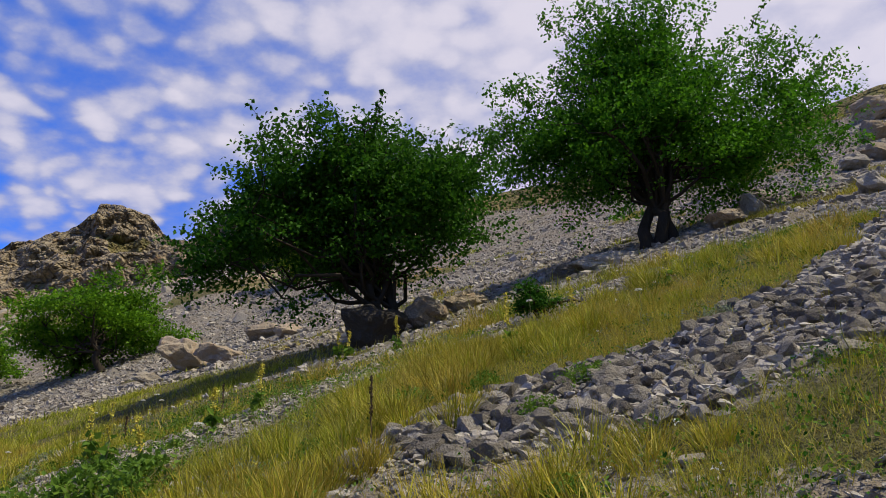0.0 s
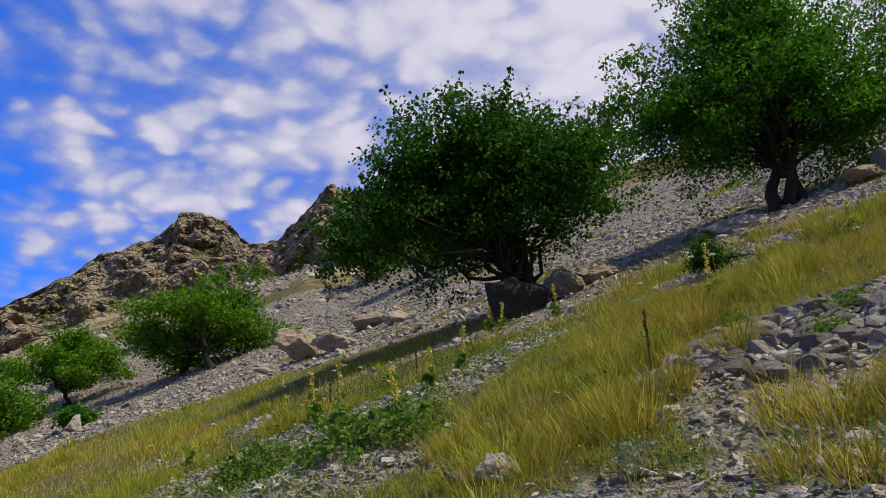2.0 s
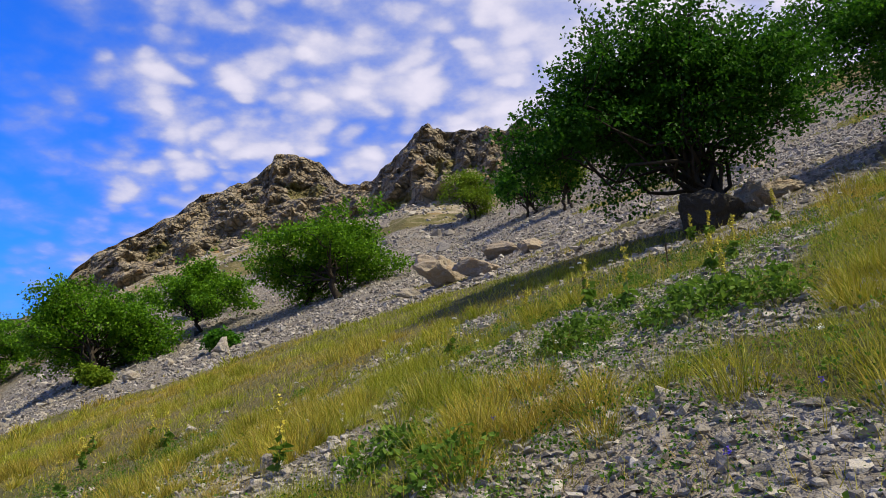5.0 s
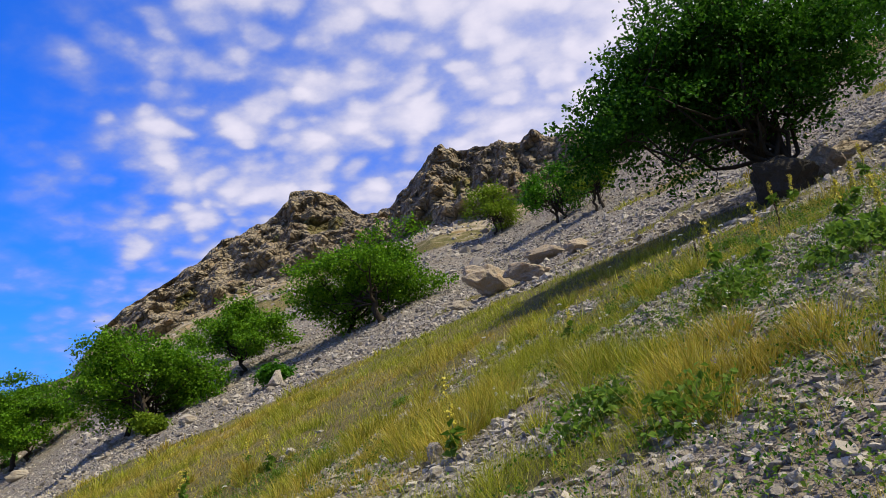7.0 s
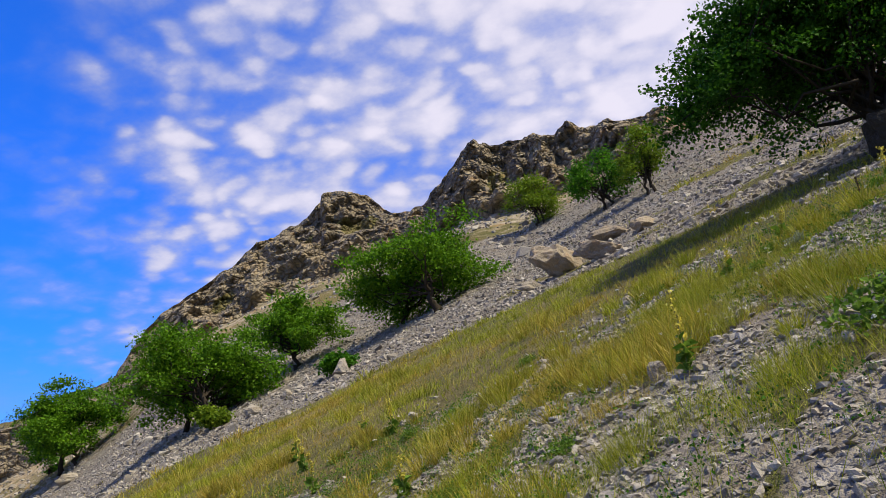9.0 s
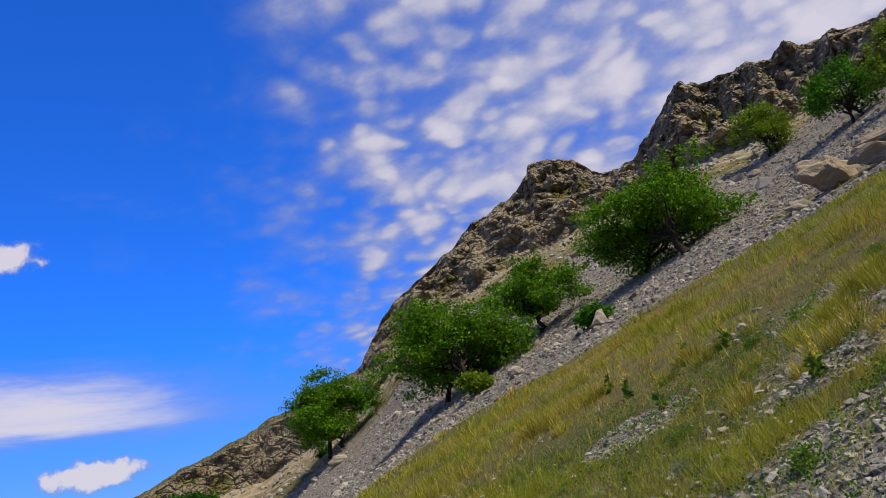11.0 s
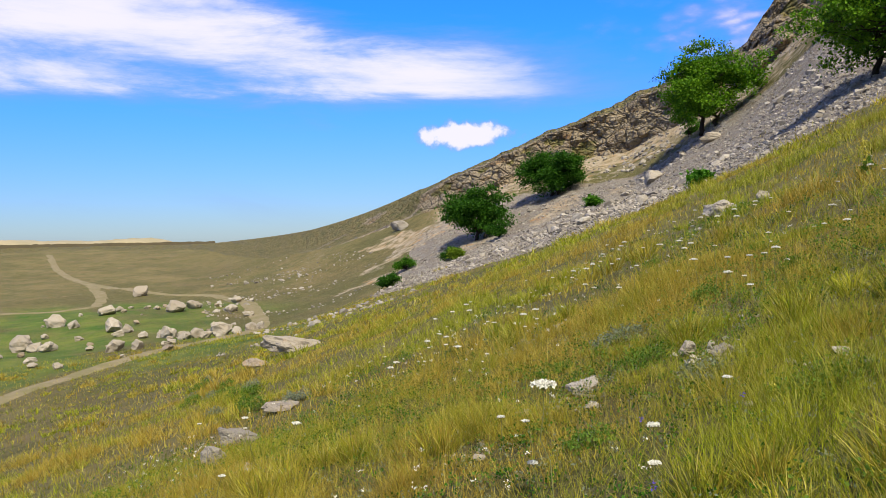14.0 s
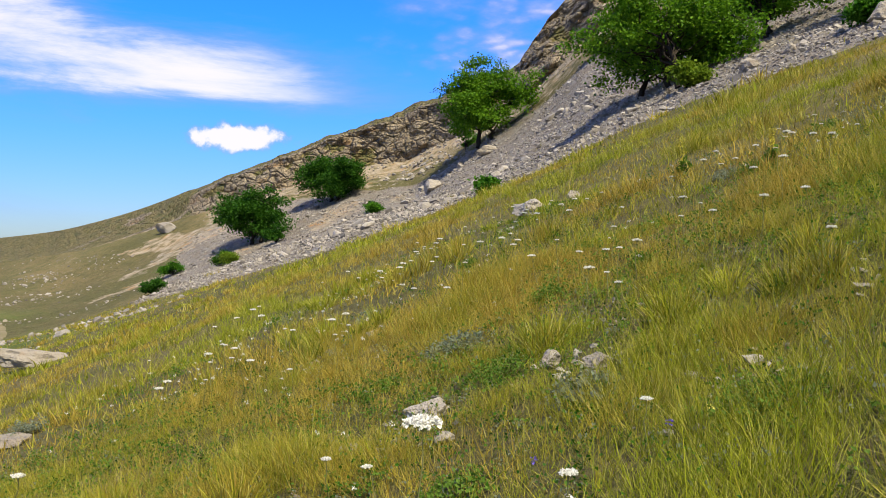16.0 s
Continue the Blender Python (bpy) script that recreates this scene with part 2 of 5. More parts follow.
def make_materials():
    made = {}
    # ground: thatch and turf, gravel, bedrock, lush green and bare earth by the cover weights
    s = Shade("hillside_ground", 0.95, 0.1)
    scree, rock, dry, lush = s.channels("cover")
    fine, mid, big = s.noise(9.0, 6, 0.7), s.noise(1.1, 5, 0.65), s.noise(0.13, 4, 0.6)
    tuft, speck = s.noise(2.6, 6, 0.75), s.noise(28.0, 4, 0.75)
    turf = s.mix(s.span(mid, 0.40, 0.60), (0.065, 0.070, 0.024), (0.125, 0.10, 0.050))
    turf = s.mix(s.math("MULTIPLY", dry, 0.75), turf, (0.255, 0.20, 0.09))
    turf = s.mix(s.span(big, 0.40, 0.65, 0, 0.5), turf, (0.10, 0.112, 0.034))
    turf = s.mix(s.span(s.noise(0.42, 6, 0.7, (1, 1, 2.5)), 0.52, 0.64, 0, 0.6), turf, (0.075, 0.085, 0.028))
    turf = s.mix(s.span(s.noise(0.75, 5, 0.75), 0.60, 0.68, 0, 0.55), turf, (0.31, 0.265, 0.17))
    turf = s.mix(s.span(s.noise(0.085, 7, 0.78), 0.50, 0.60, 0, 0.55), turf, (0.085, 0.088, 0.032))
    turf = s.mix(s.span(tuft, 0.54, 0.66, 0, 0.8), turf, (0.040, 0.042, 0.016))
    turf = s.mix(s.span(fine, 0.52, 0.70, 0, 0.8), turf, (0.060, 0.045, 0.028))
    turf = s.mix(s.span(speck, 0.56, 0.70, 0, 0.6), turf, (0.30, 0.26, 0.15))
    turf = s.mix(s.span(speck, 0.44, 0.32, 0, 0.6), turf, (0.045, 0.05, 0.02))
    turf = s.mix(s.math("MULTIPLY", lush, s.span(s.noise(0.6, 6, 0.75), 0.30, 0.62, 0.35, 1.0)), turf, s.mix(s.span(s.noise(0.25, 5, 0.7), 0.42, 0.60), (0.050, 0.125, 0.014), (0.15, 0.195, 0.035)))
    stones = s.voronoi(21.0, "F1", "Color")
    edge = s.voronoi(21.0, "DISTANCE_TO_EDGE")
    grey = s.node("ShaderNodeSeparateColor")
    s.link(stones, grey.inputs[0])
    gravel = s.mix(grey.outputs[0], (0.17, 0.16, 0.148), (0.36, 0.335, 0.305))
    gravel = s.mix(s.span(mid, 0.40, 0.60, 0, 0.55), gravel, (0.22, 0.17, 0.118))
    gravel = s.mix(s.span(fine, 0.50, 0.66, 0, 0.6), gravel, (0.085, 0.07, 0.055))
    cliff, cm, cf = rock_colours(s)
    patchy = s.math("ADD", scree, s.math("MULTIPLY", s.math("SUBTRACT", fine, 0.5), 0.9))
    c = s.mix(s.span(patchy, 0.38, 0.58), turf, gravel)
    c = s.mix(s.span(s.math("ADD", rock, s.math("MULTIPLY", s.math("SUBTRACT", cm, 0.5), 0.9)), 0.36, 0.56), c, cliff)
    s.colour(c)
    h = s.math("ADD", s.math("MULTIPLY", s.span(edge, 0, 0.16), s.math("MULTIPLY", scree, 0.15)), s.math("ADD", s.math("MULTIPLY", fine, 0.7), s.math("MULTIPLY", tuft, 1.6)))
    s.bump(h, 0.9, 0.10)
    made["ground"] = s.m

    s = Shade("cliff_limestone", 0.92, 0.15)
    c, mid, fine = rock_colours(s)
    _, rock, dry, _ = s.channels("cover")
    crack = s.math("ABSOLUTE", s.math("SUBTRACT", s.noise(0.9, 5, 0.6, (1, 1, 0.45), 0.5), 0.5), 0.0)
    c = s.mix(s.span(crack, 0.0, 0.022, 0.6, 0), c, (0.06, 0.05, 0.045))
    block = s.voronoi(0.62, "DISTANCE_TO_EDGE", "Distance", (1, 1, 1.5))
    chip = s.voronoi(1.7, "DISTANCE_TO_EDGE", "Distance", (1, 1, 1.3))
    shade = s.node("ShaderNodeSeparateColor")
    s.link(s.voronoi(0.62, "F1", "Color", (1, 1, 1.5)), shade.inputs[0])
    c = s.mix(s.span(shade.outputs[0], 0.2, 1.0, 0, 0.65), c, (0.44, 0.37, 0.265))
    c = s.mix(s.span(shade.outputs[1], 0.5, 1.0, 0, 0.35), c, (0.19, 0.165, 0.14))
    c = s.mix(s.span(block, 0.0, 0.055, 0.55, 0), c, (0.065, 0.055, 0.045))
    c = s.mix(s.span(chip, 0.0, 0.05, 0.28, 0), c, (0.09, 0.075, 0.06))
    layer = s.noise(0.55, 5, 0.7, (0.5, 0.5, 3.2), 0.8)
    c = s.mix(s.span(layer, 0.56, 0.66, 0, 0.75), c, (0.10, 0.085, 0.07))
    grass = s.mix(s.span(mid, 0.4, 0.6), (0.15, 0.15, 0.06), (0.27, 0.22, 0.10))
    c = s.mix(s.span(s.math("ADD", rock, s.math("MULTIPLY", s.math("SUBTRACT", mid, 0.5), 0.8)), 0.30, 0.48), grass, c)
    s.colour(c)
    s.bump(s.math("ADD", s.math("MULTIPLY", mid, 1.0), s.math("ADD", s.math("MULTIPLY", fine, 0.35), s.math("ADD", s.math("MULTIPLY", s.span(block, 0, 0.12), 1.4), s.math("MULTIPLY", s.span(chip, 0, 0.12), 0.6)))), 1.0, 0.45)
    made["cliff"] = s.m

    def stone_mat(name, light, dark, warm, seed_src):
        s = Shade(name, 0.9, 0.2)
        r = s.each() if seed_src == "each" else s.island()
        mid, fine = s.noise(5.0, 5, 0.65), s.noise(38.0, 4, 0.7)
        c = s.mix(r, dark, light)
        c = s.mix(s.span(mid, 0.52, 0.70, 0, 0.6), c, warm)
        c = s.mix(s.span(fine, 0.55, 0.75, 0, 0.3), c, tuple(v * 0.5 for v in dark))
        c = s.mix(s.span(fine, 0.40, 0.25, 0, 0.3), c, tuple(min(0.62, v * 1.35) for v in light))
        s.colour(c)
        s.bump(s.math("ADD", s.math("ADD", mid, s.noise(1.8, 6, 0.7)), s.math("MULTIPLY", fine, 0.3)), 0.9, 0.05 if seed_src == "island" else 0.10)
        return s.m

    made["stone"] = stone_mat("scree_stone", (0.41, 0.375, 0.33), (0.12, 0.108, 0.096), (0.28, 0.225, 0.17), "each")
    made["stones"] = stone_mat("scree_stones", (0.44, 0.405, 0.36), (0.16, 0.145, 0.13), (0.28, 0.225, 0.17), "island")
    made["boulder"] = stone_mat("limestone_boulder", (0.36, 0.30, 0.23), (0.24, 0.20, 0.155), (0.36, 0.22, 0.11), "each")
    made["pale"] = stone_mat("pale_boulder", (0.42, 0.38, 0.325), (0.30, 0.265, 0.22), (0.33, 0.25, 0.185), "each")
    # near-black copy of the stone: the pear crown's shade is in its colour
    made["shaded_rock"] = stone_mat("shaded_boulder", (0.060, 0.053, 0.046), (0.038, 0.034, 0.030), (0.05, 0.045, 0.03), "each")

    def leaf_mat(name, a, b, through=0.42, rough=0.55):
        s = Shade(name, rough, 0.14)
        c = s.mix(s.island(), a, b)
        s.colour(c)
        s.leafy(c, through)
        return s.m

    made["leaf_dark"] = leaf_mat("dark_pear_leaves", (0.012, 0.062, 0.005), (0.062, 0.180, 0.012))
    made["leaf_mid"] = leaf_mat("hawthorn_leaves", (0.020, 0.095, 0.006), (0.105, 0.290, 0.014))
    made["leaf_bright"] = leaf_mat("bright_hawthorn_leaves", (0.036, 0.120, 0.006), (0.165, 0.340, 0.014))
    made["leaf_light"] = leaf_mat("yellow_green_leaves", (0.10, 0.185, 0.012), (0.20, 0.29, 0.02))
    made["leaf_herb"] = leaf_mat("herb_leaves", (0.07, 0.15, 0.015), (0.16, 0.27, 0.035))
    made["leaf_grey"] = leaf_mat("grey_green_leaves", (0.17, 0.20, 0.13), (0.25, 0.29, 0.19))
    made["white_flower"] = leaf_mat("white_petals", (0.74, 0.73, 0.66), (0.82, 0.81, 0.76), 0.2)
    made["yellow_flower"] = leaf_mat("yellow_petals", (0.52, 0.44, 0.05), (0.66, 0.60, 0.12), 0.2)
    made["blue_flower"] = leaf_mat("violet_petals", (0.10, 0.07, 0.45), (0.17, 0.11, 0.55), 0.2)

    s = Shade("grass_blades", 0.6, 0.15)
    h, rnd, dry, _ = s.channels("blade")
    green = s.mix(rnd, (0.050, 0.115, 0.006), (0.37, 0.44, 0.014))
    straw = s.mix(rnd, (0.22, 0.12, 0.018), (0.56, 0.41, 0.075))
    c = s.mix(dry, green, straw)
    pale = s.node("ShaderNodeMath", operation="FRACT")
    s.link(s.math("MULTIPLY", rnd, 13.7), pale.inputs[0])
    c = s.mix(s.span(pale.outputs[0], 0.74, 0.88, 0, 0.5), c, (0.60, 0.54, 0.20))
    c = s.mix(s.span(pale.outputs[0], 0.20, 0.08, 0, 0.6), c, (0.030, 0.055, 0.012))
    c = s.mix(s.math("MULTIPLY", h, 0.30), c, (0.54, 0.46, 0.045))
    s.colour(c)
    s.leafy(c, 0.3)
    made["grass"] = s.m

    s = Shade("tree_bark", 0.95, 0.1)
    f = s.noise(14, 5, 0.7, (1, 1, 0.25))
    s.colour(s.mix(f, (0.018, 0.015, 0.012), (0.060, 0.048, 0.037)))
    s.bump(f, 0.8, 0.03)
    made["bark"] = s.m

    s = Shade("green_stalk", 0.8, 0.2)
    s.colour(s.mix(s.noise(20, 3), (0.13, 0.16, 0.05), (0.24, 0.22, 0.09)))
    made["stalk"] = s.m
    s = Shade("dry_dark_stalk", 0.9, 0.1)
    s.colour(s.mix(s.noise(20, 3), (0.05, 0.035, 0.022), (0.11, 0.08, 0.05)))
    made["dark_stalk"] = s.m
    s = Shade("track_earth", 0.95, 0.1)
    n = s.noise(0.8, 6, 0.7)
    s.colour(s.mix(s.span(n, 0.35, 0.65), (0.25, 0.205, 0.135), (0.17, 0.155, 0.07)))
    s.bump(n, 0.5, 0.1)
    made["track"] = s.m
    s = Shade("bank_earth", 0.95, 0.1)
    s.colour(s.mix(s.noise(0.4, 4), (0.055, 0.05, 0.035), (0.11, 0.09, 0.055)))
    made["bank"] = s.m
    s = Shade("far_steppe", 0.95, 0.1)
    s.colour(s.mix(s.span(s.noise(0.02, 5), 0.4, 0.6), (0.36, 0.31, 0.21), (0.30, 0.27, 0.18)))
    made["far"] = s.m
    return made


MAT = make_materials()


# ---- the lie of the land ----
HUB = (-8.0, -0.3)
# ridge crest: bearing (degrees left of north), distance, height; then the foot of the cliffs
CREST = [(-180, 330, -0.8), (-140, 220, -2), (-110, 90, 11), (-75, 62, 21), (-40, 53, 25.1), (-9.6, 60, 27.0), (-4.4, 62, 28.1), (-0.4, 64, 30.1),
         (2.3, 66, 30.9), (8.1, 69.9, 33.2), (9.8, 71.9, 32.2), (12.6, 79.9, 31.1), (15.7, 83.9, 33.3), (17.0, 85.5, 36.6), (20.4, 86.8, 37.6),
         (21.3, 86.8, 35.2), (25.1, 87.8, 32.5), (29.8, 87.8, 28.2), (32.9, 86.8, 24.8), (34.2, 85.7, 22.2), (36.0, 87, 18.3), (40.3, 98, 17.9),
         (48.1, 107.2, 13.8), (52.0, 110.3, 11.2), (58.4, 122.5, 6.7), (65.9, 172.6, 1.7), (73.5, 282.7, -0.8), (85.5, 332.7, -0.8), (180, 330, -0.8)]
FOOT = [(-180, 300, -2.6), (-140, 150, -9), (-110, 70, 6), (-75, 55, 17), (-40, 49, 22.2), (-9.2, 56, 23.6), (-3.1, 58, 23.0), (-0.4, 60, 23.0),
        (4.8, 61.9, 22.1), (8.7, 63.9, 22.9), (12.8, 69.9, 24.0), (18.0, 73.8, 23.6), (22.1, 75.8, 23.1), (25.8, 76.8, 21.8), (28.5, 76.8, 20.0),
        (32.4, 77.8, 16.9), (35.4, 80.5, 13.6), (43.6, 94.1, 8.9), (47.8, 97.2, 8.2), (52.1, 100.3, 5.9), (57.5, 107.5, 3.3), (64.1, 117.6, -1.6),
        (69.9, 150, -4.0), (75.4, 255, -2.0), (84.0, 300, -2.2), (100, 300, -2.6), (180, 300, -2.6)]
CREST_T, FOOT_T = np.array(CREST, float).T, np.array(FOOT, float).T


def lattice(ix, iy, seed):
    h = (ix.astype(np.int64) * 374761393 + iy.astype(np.int64) * 668265263 + seed * 974634777) & 0x7FFFFFFF
    h = ((h ^ (h >> 13)) * 1274126177) & 0x7FFFFFFF
    return ((h ^ (h >> 16)) & 0xFFFF) / 65535.0


def value_noise(x, y, seed=0):
    """Smooth noise in 0..1 over a unit lattice."""
    x, y = np.asarray(x, float), np.asarray(y, float)
    ix, iy = np.floor(x), np.floor(y)
    u, v = x - ix, y - iy
    u, v = u * u * (3 - 2 * u), v * v * (3 - 2 * v)
    a, b = lattice(ix, iy, seed), lattice(ix + 1, iy, seed)
    c, d = lattice(ix, iy + 1, seed), lattice(ix + 1, iy + 1, seed)
    return (a * (1 - u) + b * u) * (1 - v) + (c * (1 - u) + d * u) * v


def fbm(x, y, seed=0, octaves=4):
    total, amp, norm = 0.0, 1.0, 0.0
    for k in range(octaves):
        total = total + amp * value_noise(x * 2**k + 17.3 * k, y * 2**k - 9.1 * k, seed + k)
        norm += amp
        amp *= 0.5
    return total / norm


def ease(x):
    x = np.clip(x, 0, 1)
    return x * x * (3 - 2 * x)


def uphill(x, y):
    """Metres up the fall line and along the slope."""
    return 0.605 * x + 0.796 * y, -0.796 * x + 0.605 * y


def bare_slope(x, y):
    s, q = uphill(x, y)
    bend = np.clip(q - 30, 0, 60)
    hill = 0.226 + 0.4446 * s + 0.002 * bend**2 + 0.24 * np.clip(q - 90, 0, None) + 0.004 * np.clip(s - 20, 0, 60) ** 2
    r = np.hypot(x - HUB[0], y - HUB[1])
    floor = -9.0 + 3.6 * ease((r - 150) / 120)
    k = 3.0
    m = np.maximum(hill, floor)
    return m + k * np.log(np.exp((hill - m) / k) + np.exp((floor - m) / k)) - 0.0


def polar(x, y):
    dx, dy = x - HUB[0], y - HUB[1]
    return np.degrees(np.arctan2(-dx, dy)), np.hypot(dx, dy)


SWELLS = [(-14, 4, -0.41), (-18.5, 9, -0.19), (-9.5, 7, -0.33), (-5, 6.5, 0.24), (-11, 0.5, -0.16), (-5, -0.5, -0.10), (0, -0.5, -0.24), (-12, 12, -0.2), (-6, 14, 0.08)]


def land(x, y):
    """Ground height up to the foot of the cliffs."""
    x, y = np.asarray(x, float), np.asarray(y, float)
    az, r = polar(x, y)
    d, zf = np.interp(az, FOOT_T[0], FOOT_T[1]), np.interp(az, FOOT_T[0], FOOT_T[2])
    fx, fy = HUB[0] - d * np.sin(np.radians(az)), HUB[1] + d * np.cos(np.radians(az))
    near = bare_slope(x, y)
    lift = ease((r - 20) / (d - 20)) * (zf - bare_slope(fx, fy))
    calm = np.clip(r / 6, 0.25, 1)
    relief = 0.34 * (fbm(x / 7, y / 7, 3, 3) - 0.5) + 0.13 * (fbm(x / 1.7, y / 1.7, 8, 3) - 0.5)
    far = (1.6 * (fbm(x / 22, y / 22, 31, 4) - 0.5) + 0.9 * (fbm(x / 4, y / 4, 33, 3) - 0.5) * ease((60 - az) / 10)) * ease((r - 42) / 30)
    for px, py, up in SWELLS:
        near = near + up * np.exp(-((x - px) ** 2 + (y - py) ** 2) / 18.0)
    return near + lift + relief * calm + far


# ---- ground cover ----
BAND = [(-0.35, 5.0, 0.35), (0.3, 5.05, 0.75), (1.5, 5.0, 1.05), (3.4, 5.6, 1.2), (6.0, 7.4, 1.6), (9.0, 10.0, 2.2)]  # stony band by the start
PATCHES = [(-2.3, 7.4, 0.9), (-3.6, 7.0, 0.8), (-5.2, 7.4, 0.8), (-1.5, 8.8, 0.8), (-1.2, 2.8, 0.8), (-2.0, 2.6, 0.7), (-4.4, 3.0, 0.9), (-5.2, 3.4, 0.7),
           (-3.4, 3.2, 0.7), (-6.1, 5.2, 0.7), (-4.0, 7.6, 0.6), (-8.3, 6.9, 0.7), (-7.1, 6.0, 0.7), (-11.0, 9.2, 0.7), (-1.0, 11.6, 1.0), (-0.2, 13.4, 1.4),
           (-2.6, 12.6, 0.9), (-3.4, 5.0, 0.5), (-6.6, 4.4, 0.5), (-9.6, 5.2, 0.6),
           (-5.45, 6.6, 0.5), (-4.9, 5.0, 0.6), (-4.4, 4.7, 0.6), (-4.2, 6.6, 0.7), (-6.5, 5.75, 0.45), (-5.8, 5.3, 0.5), (-3.4, 6.0, 0.6)]
SPARSE = [(-15.0, 4.3, 0.5), (-14.3, 5.0, 0.5), (-13.2, 4.6, 0.6), (-18.3, 10.7, 0.7), (-12.6, 5.8, 0.5), (-14.4, 5.9, 0.4), (-15.2, 3.4, 0.35), (-18.2, 2.5, 0.6), (-17.5, 6.0, 0.6), (-16.3, 1.8, 0.45), (-15.8, 1.55, 0.4), (-15.3, 1.4, 0.35)]


def along_band(x, y):
    best = np.full(np.shape(x), -9.0)
    for (ax, ay, aw), (bx, by, bw) in zip(BAND, BAND[1:]):
        t = np.clip(((x - ax) * (bx - ax) + (y - ay) * (by - ay)) / ((bx - ax) ** 2 + (by - ay) ** 2), 0, 1)
        d = np.hypot(x - ax - t * (bx - ax), y - ay - t * (by - ay))
        best = np.maximum(best, 1 - d / (aw + t * (bw - aw)))
    return best


def scree_cover(x, y):
    """0 where turf is closed, 1 where loose stones lie open."""
    x, y = np.asarray(x, float), np.asarray(y, float)
    s, q = uphill(x, y)
    rag = fbm(x / 3.1, y / 3.1, 41, 4) - 0.5
    low = np.interp(q, [7, 20, 26, 29, 33, 37, 51, 62], [10.5, 10.5, 7.6, 5.8, 3.2, -0.4, -10.0, -15.0]) + 2.6 * rag
    top = np.interp(q, [0, 34, 48, 62, 76, 90, 100], [60, 48, 30, 24, 16, 4, -6]) + 3 * rag
    stream = ease((s - low) / 0.9) * ease((top - s) / 3.0) * ease((104 - q) / 12)
    # grassy tongue below the big rocks and turf between the stones
    stream = stream * (1 - ease((fbm(x / 4.6, y / 2.4, 52, 3) - 0.60) / 0.06) * ease((27 - q) / 6))
    stream = np.maximum(stream, 0.85 * ease((s - 5) / 6) * ease((14 - q) / 3) * ease((fbm(x / 2.5, y / 2.5, 61, 3) - 0.47) / 0.08) * ease((s - 11) / 3))
    upper = 0.8 * ease((fbm(x / 6, y / 6, 66, 4) - 0.49) / 0.07) * ease((s - low - 6) / 6) * ease((72 - q) / 10)
    stream = np.maximum(stream, upper)
    near = ease((along_band(x, y) + 1.5 * rag) / 0.22)
    for px, py, pr in PATCHES:
        near = np.maximum(near, 0.72 * ease((1 - np.hypot(x - px, y - py) / pr + 1.6 * rag) / 0.3))
    gap = fbm(x / 1.7, y / 1.3, 211, 4)
    near = np.maximum(near, 0.70 * ease((gap - 0.520) / 0.05) * ease((13.5 - y) / 3) * ease((x + 11) / 3) * ease((y - 0.8) / 1.2))
    for px, py, pr in SPARSE:
        near = np.maximum(near, 0.30 * ease((1 - np.hypot(x - px, y - py) / pr) / 0.5))
    return np.clip(np.maximum(stream, near), 0, 1)


def cover_of(x, y):
    az, r = polar(x, y)
    scree = scree_cover(x, y)
    rock = 0.5 * ease((fbm(x / 7, y / 7, 71, 5) - 0.54) / 0.08) * ease((r - 50) / 25) * ease((72 - az) / 10)
    dry = np.clip(0.14 + 1.3 * (fbm(x / 11, y / 11, 81, 4) - 0.5) + 0.42 * ease((r - 8) / 9) + 0.22 * ease((r - 60) / 60), 0, 1)
    lush = np.zeros_like(r)
    for px, py, pr in ((-92, 12, 15), (-104, 20, 11), (-82, 4, 12), (-75, 10, 10)):
        lush = np.maximum(lush, ease((1 - np.hypot((x - px), (y - py) * 2.6) / pr + 1.6 * (fbm(x / 5, y / 5, 91, 3) - 0.5)) / 0.35))
    meadow = 0.80 * ease((1 - np.hypot((x + 82) / 38, (y - 12) / 20)) / 0.3) * ease((fbm(x / 9, y / 6, 95, 4) - 0.36) / 0.2)
    return np.stack([scree, rock, dry, np.maximum(lush * 0.9, meadow)], -1)


# ---- mesh helpers ----
def mesh_of(name, co, faces, material, colours=None, attr="cover", smooth=False):
    """A mesh from arrays of corners and of equal-sided faces."""
    co, faces = np.asarray(co, np.float32), np.asarray(faces, np.int32)
    me = bpy.data.meshes.new(name)
    n, k = faces.shape
    me.vertices.add(len(co))
    me.vertices.foreach_set("co", co.ravel())
    me.loops.add(n * k)
    me.loops.foreach_set("vertex_index", faces.ravel())
    me.polygons.add(n)
    me.polygons.foreach_set("loop_start", np.arange(0, n * k, k, dtype=np.int32))
    me.update(calc_edges=True)
    me.polygons.foreach_set("use_smooth", np.full(n, smooth))
    if colours is not None:
        layer = me.attributes.new(attr, "FLOAT_COLOR", "POINT")
        layer.data.foreach_set("color", np.asarray(colours, np.float32).ravel())
    me.materials.append(material)
    return me


def part(name, me, parent, label="", at=None):
    ob = new(name, me)
    ob.parent = parent
    if at is not None:
        ob.matrix_basis = at
    if label:
        tagged(ob, label)
    return ob


def thing(name, x, y, z, label, category, group="", kind=""):
    ob = new(name)
    ob.location = (x, y, z)
    ob.empty_display_size = 0.2
    return tagged(ob, label, category, group, kind)


